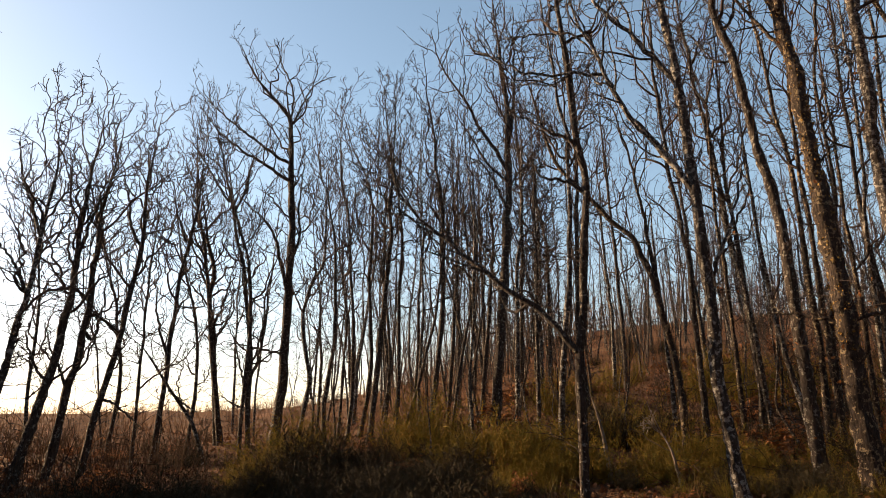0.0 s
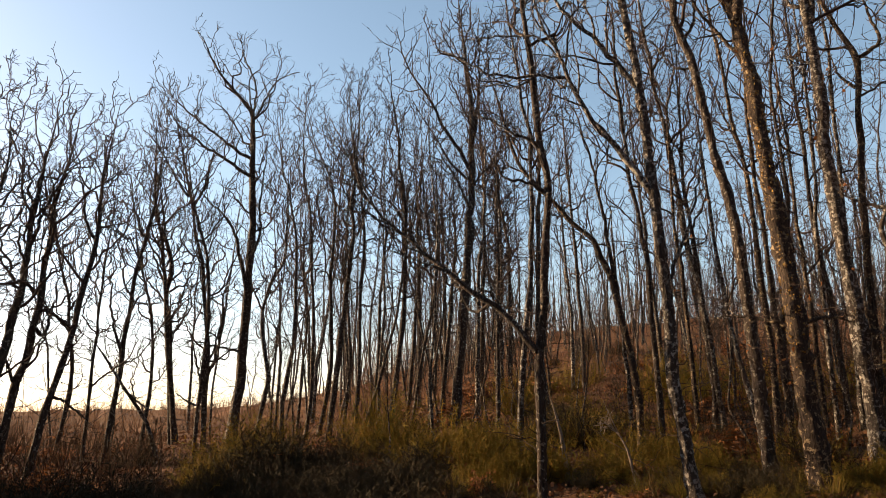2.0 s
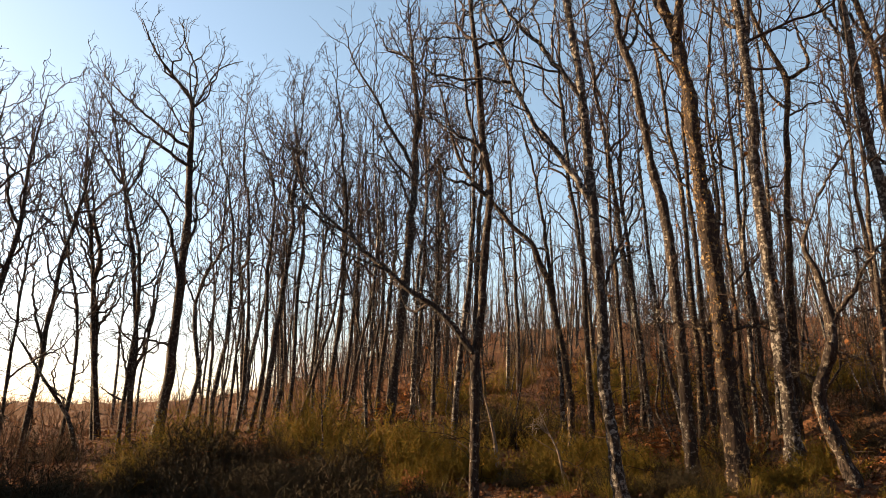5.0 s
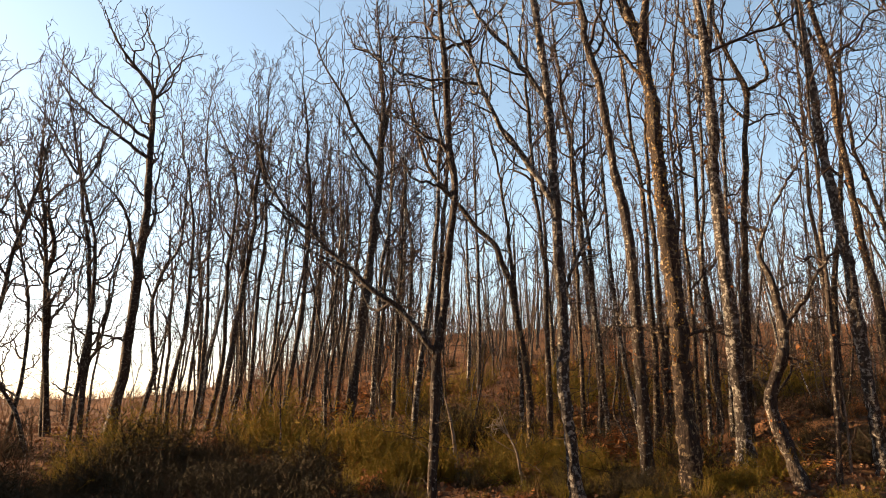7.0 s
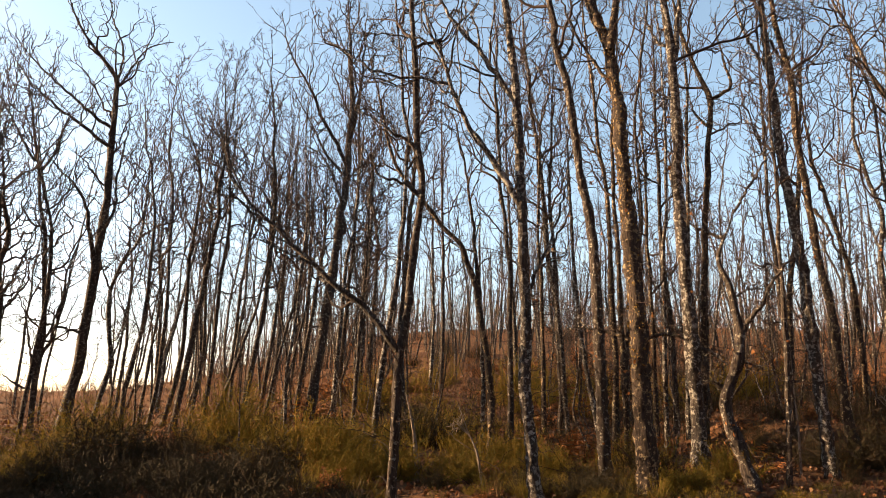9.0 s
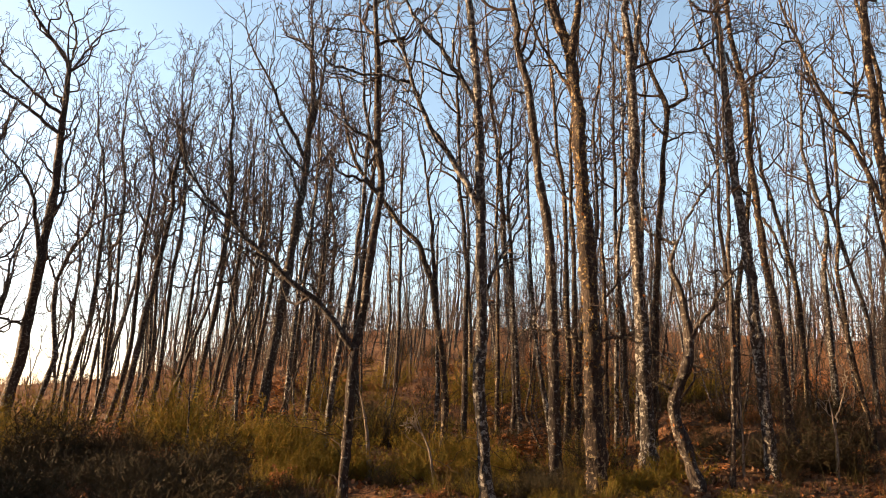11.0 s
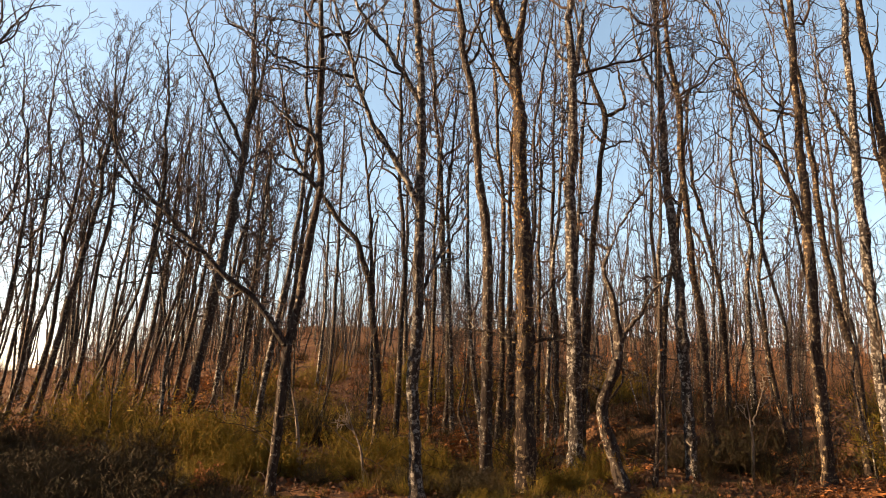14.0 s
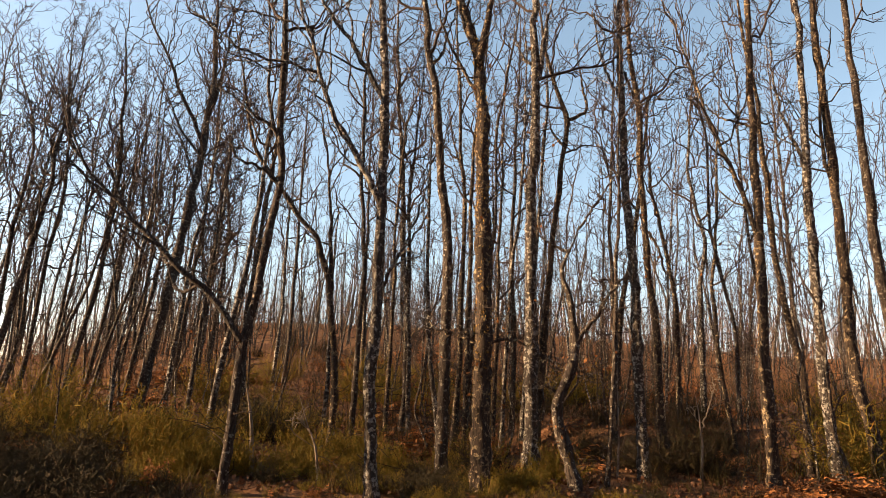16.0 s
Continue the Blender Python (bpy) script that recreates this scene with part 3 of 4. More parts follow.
oak(1.30, 7.08, 8.7, 0.042, ((1.28, 0.03, -0.01), (3.01, 0.21, -0.04), (3.32, 0.19, -0.03), (3.55, 0.14, -0.03), (4.72, 0.09, -0.02), (5.94, -0.02, 0.00)),
    limbs=((0.039, (1.44, 0.01, -0.00), (1.83, -0.28, 0.09), (2.21, -0.75, 0.23), (3.15, -1.71, 0.51), (3.71, -1.94, 0.59), (3.99, -2.08, 0.64)),
           (0.023, (3.45, 0.16, -0.03), (3.67, 0.09, -0.02), (3.80, -0.18, 0.01), (3.95, -0.35, 0.04), (4.05, -0.54, 0.06)),
           (0.021, (3.06, 0.20, -0.04), (3.24, -0.01, -0.01), (3.25, -0.24, 0.02), (3.55, -0.40, 0.03)),), mat=OAK_BARK, boughs=12, clear=0.5)
oak(1.42, 9.29, 7.8, 0.034, ((0.99, 0.08, -0.01), (2.34, 0.25, -0.04), (3.38, 0.32, -0.05), (4.47, 0.34, -0.05), (4.99, 0.25, -0.04)), boughs=14, clear=0.45)
oak(1.77, 8.01, 1.1, 0.027, ((0.69, -0.10, 0.02), (1.00, -0.18, 0.04)), mat=PALE_WOOD, boughs=0, label="broken pale oak snag leaning among the broom")
oak(2.96, 9.13, 6.2, 0.043, ((0.67, 0.01, -0.00), (1.18, -0.02, 0.01), (2.33, -0.21, 0.07), (2.88, -0.40, 0.13), (3.15, -0.67, 0.22), (3.38, -0.81, 0.26), (4.00, -1.29, 0.42), (4.36, -1.42, 0.46)),
    limbs=((0.030, (2.06, -0.15, 0.05), (3.76, -0.28, 0.20), (4.75, -0.44, 0.32), (5.13, -0.59, 0.39)),), mat=GOLD_BARK, boughs=10, clear=0.55)
oak(2.94, 9.45, 3.6, 0.030, ((0.81, 0.03, -0.01), (1.66, -0.01, 0.00)), mat=GREY_BARK, boughs=2)
oak(3.68, 10.37, 8.4, 0.040, ((2.58, 0.00, -0.00), (3.32, -0.06, 0.02), (3.89, -0.15, 0.05), (5.28, -0.20, 0.07), (5.80, -0.25, 0.09), (6.42, -0.19, 0.07), (7.18, -0.24, 0.09)),
    limbs=((0.021, (5.18, -0.17, 0.06), (5.60, -0.29, 0.13), (5.94, -0.46, 0.21), (6.07, -0.73, 0.33)),), boughs=14, clear=0.4)
oak(4.37, 10.74, 7.0, 0.032, ((1.52, 0.00, -0.00), (4.11, -0.06, 0.02), (4.82, 0.00, -0.00), (5.29, 0.00, -0.00), (5.52, -0.16, 0.07), (6.01, -0.23, 0.09)),
    limbs=((0.022, (5.24, 0.00, -0.00), (5.96, 0.16, -0.10), (6.49, 0.11, -0.11)),), mat=GOLD_BARK, boughs=14, clear=0.35)
oak(4.75, 11.02, 7.2, 0.040, ((0.61, 0.04, -0.02), (4.09, -0.09, 0.04), (4.93, -0.05, 0.02)), boughs=14, clear=0.4)
oak(0.92, 13.97, 9.6, 0.102, ((2.27, 0.24, -0.02), (5.24, 0.49, -0.03), (6.51, 0.51, -0.03), (9.47, 0.26, -0.02)),
    limbs=((0.040, (5.62, 0.50, -0.03), (7.03, 0.68, -0.10), (8.89, 0.71, -0.17)),
           (0.045, (5.12, 0.47, -0.03), (5.64, 0.21, -0.07), (6.07, -0.11, -0.09), (6.63, -0.33, -0.13), (7.10, -0.66, -0.16), (7.57, -0.90, -0.19), (8.31, -1.08, -0.24)),
           (0.031, (4.32, 0.41, -0.03), (4.98, 0.18, 0.02), (5.41, -0.09, 0.07), (5.56, -0.39, 0.10), (5.54, -0.74, 0.14)),
           (0.031, (4.87, 0.47, -0.03), (5.35, 0.05, 0.02), (6.84, -0.75, 0.15)),), boughs=16, clear=0.5)
oak(-3.12, 13.13, 7.9, 0.090, ((1.05, 0.14, 0.03), (4.02, 0.22, 0.05), (6.22, 0.12, 0.03), (6.43, 0.00, 0.00), (7.00, -0.48, -0.11), (7.40, -0.71, -0.17), (7.83, -0.85, -0.20)),
    limbs=((0.026, (6.11, 0.14, 0.03), (6.92, 0.50, 0.04), (7.13, 0.70, 0.05), (7.22, 1.00, 0.09)),
           (0.026, (6.17, 0.13, 0.03), (6.95, 0.16, 0.08), (7.39, -0.06, 0.05), (8.07, -0.27, 0.04)),
           (0.052, (2.67, 0.18, 0.04), (3.82, -0.07, -0.13), (4.18, -0.32, -0.24), (4.36, -0.55, -0.33), (4.71, -0.83, -0.44)),
           (0.038, (4.94, 0.17, 0.04), (5.73, -0.99, -0.14), (5.96, -1.25, -0.18), (6.47, -1.61, -0.22)),
           (0.034, (5.32, 0.14, 0.03), (5.54, -0.24, -0.02), (6.43, -1.31, -0.15), (6.85, -1.61, -0.18)),
           (0.030, (3.29, 0.22, 0.05), (3.82, 0.37, 0.04), (4.45, 0.36, -0.01), (5.76, 0.48, -0.08)),
           (0.030, (1.58, 0.20, 0.05), (1.81, -0.85, -0.12)),), boughs=17, clear=0.24, label="tall bare oak with a wide open crown on the slope")
oak(-3.41, 12.54, 6.5, 0.039, ((0.72, -0.03, -0.01), (1.53, 0.01, 0.00), (2.08, -0.07, -0.02), (3.11, -0.17, -0.05), (3.68, -0.32, -0.09), (5.83, -0.77, -0.21)),
    limbs=((0.025, (4.18, -0.42, -0.11), (4.49, -0.22, -0.10), (5.18, -0.10, -0.14), (5.47, 0.12, -0.11)),
           (0.025, (4.35, -0.48, -0.13), (4.70, -0.74, -0.15), (5.39, -1.11, -0.17), (5.67, -1.40, -0.21)),
           (0.033, (1.15, 0.00, 0.00), (1.45, 0.11, 0.06), (1.92, 0.17, 0.11), (2.70, 0.15, 0.17), (3.11, 0.27, 0.23), (3.52, 0.28, 0.26)),
           (0.025, (0.63, -0.03, -0.01), (0.71, -0.25, -0.09), (0.88, -0.45, -0.18)),), boughs=17, clear=0.24)
oak(-4.05, 12.88, 4.8, 0.053, ((2.71, -0.23, -0.07), (3.11, -0.20, -0.06), (3.92, -0.38, -0.12)),
    limbs=((0.030, (1.86, -0.17, -0.05), (2.02, -0.00, 0.01), (2.37, 0.11, 0.06), (2.76, 0.10, 0.08)),
           (0.030, (2.62, -0.23, -0.07), (3.53, -0.56, -0.22), (3.88, -0.76, -0.30)),), boughs=17, clear=0.24)
oak(-2.80, 13.72, 5.8, 0.042, ((1.13, 0.21, 0.04), (2.04, 0.04, 0.01), (2.43, 0.03, 0.01), (3.00, 0.18, 0.04), (3.35, 0.39, 0.08), (3.79, 0.45, 0.09), (4.35, 0.44, 0.09)),
    limbs=((0.022, (2.45, 0.03, 0.01), (2.76, -0.12, -0.00), (3.71, -0.43, 0.00)),
           (0.022, (1.18, 0.20, 0.04), (1.75, 0.34, 0.12), (2.18, 0.34, 0.15)),), boughs=15, clear=0.24)
oak(-2.25, 13.41, 6.5, 0.038, ((0.69, -0.02, -0.00), (1.78, 0.15, 0.02), (2.50, 0.17, 0.03), (3.99, 0.13, 0.02), (5.28, -0.16, -0.03)), boughs=19, clear=0.3)
oak(-1.94, 14.07, 7.3, 0.035, ((0.76, 0.10, 0.01), (2.01, 0.13, 0.02), (4.68, -0.01, -0.00), (5.37, -0.17, -0.02), (6.09, -0.18, -0.03)), boughs=19, clear=0.3)
oak(-1.56, 14.72, 7.8, 0.062, ((4.34, 0.46, 0.05), (5.08, 0.40, 0.04), (5.73, 0.52, 0.06), (6.61, 0.40, 0.04)), boughs=19, clear=0.3)
oak(-1.83, 15.29, 7.6, 0.046, ((0.69, 0.15, 0.02), (1.60, 0.24, 0.03), (3.50, 0.19, 0.02), (5.01, 0.29, 0.04), (5.77, 0.11, 0.01), (6.38, -0.17, -0.02)), boughs=19, clear=0.3)
oak(-1.03, 14.96, 8.2, 0.041, ((1.54, 0.07, 0.00), (2.46, 0.05, 0.00), (4.15, 0.15, 0.01), (5.15, 0.08, 0.01), (6.04, -0.05, -0.00), (6.98, 0.01, 0.00)), boughs=19, clear=0.3)
oak(-0.77, 16.38, 7.5, 0.037, ((1.47, 0.14, 0.01), (3.27, 0.20, 0.01), (4.49, 0.32, 0.01), (5.31, 0.16, 0.01), (6.31, 0.25, 0.01)), boughs=19, clear=0.3)
oak(-0.34, 15.00, 8.6, 0.052, ((2.14, 0.28, 0.01), (3.85, 0.35, 0.01), (4.73, 0.35, 0.01), (5.63, 0.19, 0.00), (6.29, 0.21, 0.00), (7.36, 0.07, 0.00)), boughs=19, clear=0.3)
oak(0.03, 16.80, 7.7, 0.042, ((3.34, 0.30, -0.00), (6.49, 0.39, -0.00)), boughs=19, clear=0.3)
oak(0.45, 15.99, 5.7, 0.035, ((0.69, 0.19, -0.01), (1.79, 0.22, -0.01), (2.81, 0.14, -0.00), (3.60, 0.29, -0.01), (4.54, 0.31, -0.01)), boughs=19, clear=0.3)
oak(0.72, 15.58, 5.9, 0.052, ((3.82, 0.42, -0.02), (4.75, 0.40, -0.02)), boughs=19, clear=0.3)
oak(1.46, 14.93, 7.3, 0.050, ((3.40, 0.12, -0.01), (4.16, 0.28, -0.03), (6.14, 0.34, -0.03)), boughs=19, clear=0.3)
oak(2.37, 16.43, 7.2, 0.046, ((3.85, 0.10, -0.01), (4.98, -0.09, 0.01), (6.00, -0.15, 0.02)), boughs=19, clear=0.3)
oak(2.21, 16.86, 5.5, 0.041, ((1.01, -0.09, 0.01), (2.09, -0.01, 0.00), (4.34, 0.03, -0.00)), boughs=19, clear=0.3)
oak(-1.36, 15.94, 6.5, 0.035, ((0.72, 0.10, 0.01), (1.44, 0.13, 0.01), (2.29, 0.09, 0.01), (3.16, -0.01, -0.00), (4.19, -0.02, -0.00), (5.26, 0.04, 0.00)), boughs=19, clear=0.3)
oak(-2.24, 15.03, 5.4, 0.030, ((2.53, 0.16, 0.02), (3.34, 0.05, 0.01), (4.18, 0.06, 0.01)), boughs=19, clear=0.3)
oak(-4.99, 8.44, 4.7, 0.056, ((1.60, 0.30, 0.18), (2.37, 0.38, 0.22), (3.10, 0.37, 0.22), (3.48, 0.41, 0.24), (3.95, 0.42, 0.25), (4.36, 0.49, 0.29)),
    limbs=((0.022, (1.23, 0.23, 0.13), (1.39, 0.09, 0.08), (1.73, -0.04, 0.04), (2.01, -0.01, 0.09)),
           (0.028, (2.66, 0.37, 0.22), (3.33, 0.52, 0.25), (3.65, 0.65, 0.29), (4.03, 0.69, 0.28)),), boughs=17, clear=0.24)
oak(-5.02, 7.71, 4.6, 0.039, ((0.55, 0.06, 0.04), (1.45, 0.21, 0.13), (2.21, 0.28, 0.18), (2.48, 0.33, 0.21), (3.73, 0.42, 0.27), (4.16, 0.41, 0.26), (4.47, 0.46, 0.29)),
    limbs=((0.026, (2.24, 0.28, 0.18), (2.52, 0.20, 0.09), (2.92, -0.06, -0.15)),
           (0.023, (2.88, 0.36, 0.23), (3.62, 0.10, 0.14), (4.04, 0.02, 0.13)),), boughs=17, clear=0.24)
oak(-4.84, 8.75, 4.7, 0.050, ((0.36, 0.12, 0.06), (1.16, 0.18, 0.10), (1.44, 0.27, 0.15), (1.79, 0.27, 0.15), (2.15, 0.32, 0.18), (2.60, 0.32, 0.18), (2.90, 0.36, 0.20), (3.36, 0.35, 0.19), (4.26, 0.47, 0.26)),
    limbs=((0.022, (1.09, 0.18, 0.10), (1.37, 0.08, 0.07), (1.57, -0.04, 0.03), (1.92, -0.13, 0.01)),
           (0.026, (1.86, 0.28, 0.15), (1.66, 0.38, 0.23), (2.02, 0.43, 0.28), (2.47, 0.45, 0.31)),), boughs=17, clear=0.24)
oak(-4.45, 8.96, 4.9, 0.043, ((0.72, 0.08, 0.04), (1.42, 0.23, 0.11), (2.84, 0.43, 0.21), (3.31, 0.41, 0.20), (4.90, 0.55, 0.27)),
    limbs=((0.026, (1.79, 0.27, 0.13), (2.02, -0.01, -0.03), (2.19, -0.11, -0.10)),
           (0.022, (0.96, 0.13, 0.07), (0.91, 0.26, 0.15), (0.59, 0.55, 0.35)),
           (0.026, (2.92, 0.42, 0.21), (3.22, 0.28, 0.16), (3.62, 0.22, 0.15), (4.01, 0.10, 0.12)),), boughs=17, clear=0.24)
oak(-4.40, 10.95, 5.6, 0.038, ((1.37, 0.12, 0.05), (1.89, 0.13, 0.05), (2.98, 0.22, 0.09), (4.03, 0.40, 0.16), (5.23, 0.46, 0.18)),
    limbs=((0.026, (1.55, 0.14, 0.05), (1.98, -0.02, 0.01), (2.42, -0.11, 0.00), (3.06, -0.12, 0.02)),
           (0.022, (3.45, 0.27, 0.11), (3.89, 0.12, -0.00), (4.44, 0.05, -0.09)),), boughs=21, clear=0.24)
oak(-3.96, 12.80, 6.0, 0.047, ((1.65, -0.21, -0.07), (2.88, -0.32, -0.10), (4.16, -0.56, -0.18), (5.04, -0.63, -0.20)),
    limbs=((0.026, (2.06, -0.24, -0.08), (2.47, -0.06, -0.05), (3.42, 0.15, -0.04)),), boughs=21, clear=0.24)
oak(-4.34, 10.11, 4.6, 0.022, ((2.85, 0.04, 0.02), (3.37, 0.10, 0.04), (3.99, 0.11, 0.05)), boughs=23, clear=0.24)
oak(-5.29, 9.19, 4.0, 0.021, ((1.07, -0.03, -0.02), (2.24, -0.03, -0.01), (2.84, -0.09, -0.05), (3.38, -0.18, -0.11)), boughs=23, clear=0.24)
oak(-3.49, 10.64, 2.0, 0.028, ((0.61, -0.20, -0.07), (1.74, -0.93, -0.31), (1.92, -1.20, -0.40)),
    limbs=((0.022, (1.09, -0.53, -0.18), (0.92, -0.36, -0.14), (0.77, -0.13, -0.09)),), boughs=3, label="dead oak pole leaning across its neighbours")
oak(-3.41, 12.02, 5.6, 0.034, ((0.43, 0.01, 0.00), (1.92, 0.08, 0.02), (2.70, 0.07, 0.02), (3.40, -0.00, -0.00), (4.00, -0.19, -0.06), (4.62, -0.32, -0.09)),
    limbs=((0.024, (1.07, 0.05, 0.01), (2.11, -0.21, -0.00)),
           (0.024, (1.35, 0.08, 0.02), (1.72, 0.23, 0.03), (2.30, 0.35, 0.02), (2.88, 0.39, -0.02)),), boughs=21, clear=0.24)
oak(-4.09, 11.49, 4.7, 0.027, ((1.00, 0.09, 0.03), (1.72, 0.09, 0.03), (2.27, 0.01, 0.01), (3.39, -0.26, -0.09)), boughs=23, clear=0.24)
oak(-5.47, 11.79, 4.7, 0.030, ((0.94, 0.10, 0.05), (1.49, 0.09, 0.04), (2.43, -0.05, -0.02), (3.00, -0.21, -0.10)), boughs=23, clear=0.24)
oak(6.92, 8.29, 7.5, 0.030, ((1.09, 0.03, -0.02), (2.27, -0.01, 0.01), (3.15, -0.04, 0.04), (4.55, -0.01, 0.01),))
oak(15.97, 12.04, 11.1, 0.056, ((2.44, -0.07, 0.09), (4.83, -0.06, 0.09), (8.06, -0.17, 0.22),))
oak(4.86, 10.97, 9.4, 0.050, ((1.56, -0.08, 0.03), (3.01, -0.23, 0.10), (4.56, -0.35, 0.15), (5.86, -0.50, 0.22),), foliage=60)
oak(4.48, 17.90, 9.3, 0.051, ((1.84, 0.02, -0.00), (3.62, -0.02, 0.01), (5.79, -0.09, 0.02),))
oak(6.20, 16.90, 9.4, 0.050, ((1.95, -0.08, 0.03), (3.72, -0.15, 0.05), (5.88, -0.24, 0.09),))
oak(6.23, 9.96, 8.0, 0.039, ((1.52, -0.00, 0.00), (2.95, -0.08, 0.05), (4.47, -0.06, 0.04),))
oak(2.90, 14.82, 9.3, 0.058, ((1.81, -0.10, 0.02), (3.25, -0.04, 0.01), (5.70, 0.10, -0.02), (7.33, 0.12, -0.02),))
oak(0.33, 19.10, 7.6, 0.061, ((1.76, 0.04, -0.00), (3.47, 0.04, -0.00), (5.55, -0.00, 0.00),))
oak(1.78, 17.06, 9.5, 0.055, ((1.77, 0.06, -0.01), (3.37, 0.16, -0.02), (5.34, 0.22, -0.02), (7.54, 0.15, -0.02),))
oak(2.43, 18.04, 7.3, 0.051, ((1.62, -0.02, 0.00), (3.47, 0.08, -0.01), (5.25, 0.07, -0.01),))
oak(1.08, 20.12, 7.3, 0.060, ((1.75, 0.04, -0.00), (3.42, 0.01, -0.00), (5.82, 0.03, -0.00),))
oak(4.46, 19.08, 7.5, 0.050, ((2.11, 0.07, -0.02), (3.68, -0.02, 0.00), (6.00, -0.03, 0.01),))
oak(1.57, 12.45, 5.9, 0.032, ((1.62, 0.06, -0.01), (3.24, 0.10, -0.01), (4.42, 0.13, -0.02),), foliage=30)
oak(-2.94, 16.54, 5.8, 0.033, ((1.51, 0.07, 0.01), (3.23, -0.01, -0.00), (4.60, -0.17, -0.03),))
oak(-5.90, 20.10, 6.5, 0.033, ((1.84, -0.01, -0.00), (3.77, -0.03, -0.01), (5.45, 0.05, 0.01),))
oak(5.35, 6.54, 6.2, 0.023, ((1.17, 0.06, -0.05), (1.94, 0.09, -0.07), (2.69, 0.10, -0.08),))
oak(6.83, 6.60, 1.1, 0.014, ((0.48, 0.02, -0.02), (0.78, 0.00, -0.00), (1.09, -0.04, 0.05),),
    limbs=((0.014, (0.58, 0.01, -0.01), (0.86, 0.07, -0.08), (1.17, 0.14, -0.15)),), mat=PALE_WOOD, label="small dead forked sapling with pale weathered wood")
oak(5.92, 7.04, 1.4, 0.010, ((0.58, 0.02, -0.01), (1.05, -0.00, 0.00), (1.40, 0.01, -0.01),), mat=PALE_WOOD, label="thin dead pole of pale weathered wood")
oak(2.41, 7.63, 0.9, 0.010, ((0.39, -0.07, 0.02), (0.59, -0.18, 0.06), (0.91, -0.29, 0.09),),
    limbs=((0.010, (0.51, -0.13, 0.04), (0.65, -0.24, 0.08), (0.67, -0.36, 0.11)),), mat=PALE_WOOD, label="crooked dead sapling with pale weathered wood")


# a roadside oak whose bough hangs into the first view
oak(-5.6, 4.6, 6.5, 0.075, ((2.0, 0.05, 0.05), (4.0, 0.1, 0.1), (5.5, 0.2, 0.1)), boughs=3, clear=0.75, limbs=((0.016, (3.6, 0.08, 0.08), (4.3, 0.9, 0.2), (4.75, 1.6, 0.35), (4.72, 2.15, 0.45)),), label="bare roadside oak with a low hanging bough")

# ---- the wood behind ----


def fill_wood():
    g = np.random.default_rng(11)

    def kind(i, boughs, clear, thick, thin=1.0, tall=6.3, name="oak_tree", label="slender crooked bare oak deeper in the winter wood"):
        tall = tall + 0.05 * tall * (i % 10)
        lean = g.normal(0, 0.07, 2)
        way = np.cumsum(g.normal(0, 0.13, (5, 2)), axis=0)
        turns = tuple((h * tall, h * tall * lean[0] + w[0], h * tall * lean[1] + w[1]) for h, w in zip((0.16, 0.35, 0.54, 0.73, 0.95), way))
        made = oak(0, 200, tall, thick, turns, fine=0, boughs=boughs, clear=clear, thin=thin, name=name, label=label)
        STANDS.pop()
        return made

    near = [kind(i, 8, 0.3, 0.021 + 0.004 * (i % 5)) for i in range(12)]
    far = [kind(i, 6, 0.34, 0.033 + 0.005 * (i % 4), 0.55) for i in range(8)]
    young = [kind(i, 9, 0.25, 0.014 + 0.003 * (i % 4), 0.99, 3.5, "oak_sapling", "thin crooked bare oak sapling between older trunks") for i in range(8)]
    places = []
    tries = 0
    while len(places) < 470 and tries < 40000:
        tries += 1
        az = g.uniform(-42, 70)
        r = 11 + 62 * g.random() ** 0.75
        if az < -8 and (r > 26 or g.random() < 0.84):
            continue
        if 12 < az < 26 and r < 25 and g.random() < 0.35:
            continue
        x, y = polar(az, r)
        gap = 0.8 if r < 20 else 1.2
        if any((x - a) ** 2 + (y - b) ** 2 < gap * gap for a, b in STANDS + places):
            continue
        places.append((x, y))
    for _ in range(14):
        places.append(polar(g.uniform(-13, 6), g.uniform(13.5, 23)))
    # three unseen trees left of the view, added to shade the foreground
    for _ in range(3):
        places.append(polar(g.uniform(-58, -43), g.uniform(14, 27)))
    distant = {}
    turned = 0
    for x, y in places:
        s = g.uniform(0.8, 1.15)
        if math.atan2(x, y) < -0.14:
            s *= 0.75
        m = pose(x, y, height(x, y), g.normal(0, 2.5), g.normal(0, 2.5), g.uniform(0, 360)) @ Matrix.Diagonal((s, s, s, 1))
        if math.hypot(x, y) > 27:
            distant.setdefault(int(g.integers(len(far))), []).append(m)
            continue
        if turned < len(near):
            near[turned].matrix_basis = m
        else:
            copy_thing(near[turned % len(near)], m)
        turned += 1
    for i in range(130):
        x, y = polar(g.uniform(24, 50) if i >= 105 else g.uniform(-38, 66) if i % 3 == 0 else g.uniform(8, 62) if i % 3 == 1 else g.uniform(-14, 36), g.uniform(9.5, 25))
        s = g.uniform(0.45, 1.15)
        m = pose(x, y, height(x, y), g.normal(0, 4), g.normal(0, 4), g.uniform(0, 360)) @ Matrix.Diagonal((s, s, s, 1))
        if i < len(young):
            young[i].matrix_basis = m
        else:
            copy_thing(young[i % len(young)], m)
    # the farthest trees, too many to tell apart, are one wood
    pieces = {"trunk": [], "twig": []}
    for i, poses in distant.items():
        for ob in far[i].children:
            me = ob.data
            v = np.empty(len(me.vertices) * 3, np.float32)
            me.vertices.foreach_get("co", v)
            q = np.empty(len(me.loops), np.int32)
            me.loops.foreach_get("vertex_index", q)
            v, q = v.reshape(-1, 3), q.reshape(-1, 4)
            for m in poses:
                a = np.array(m)
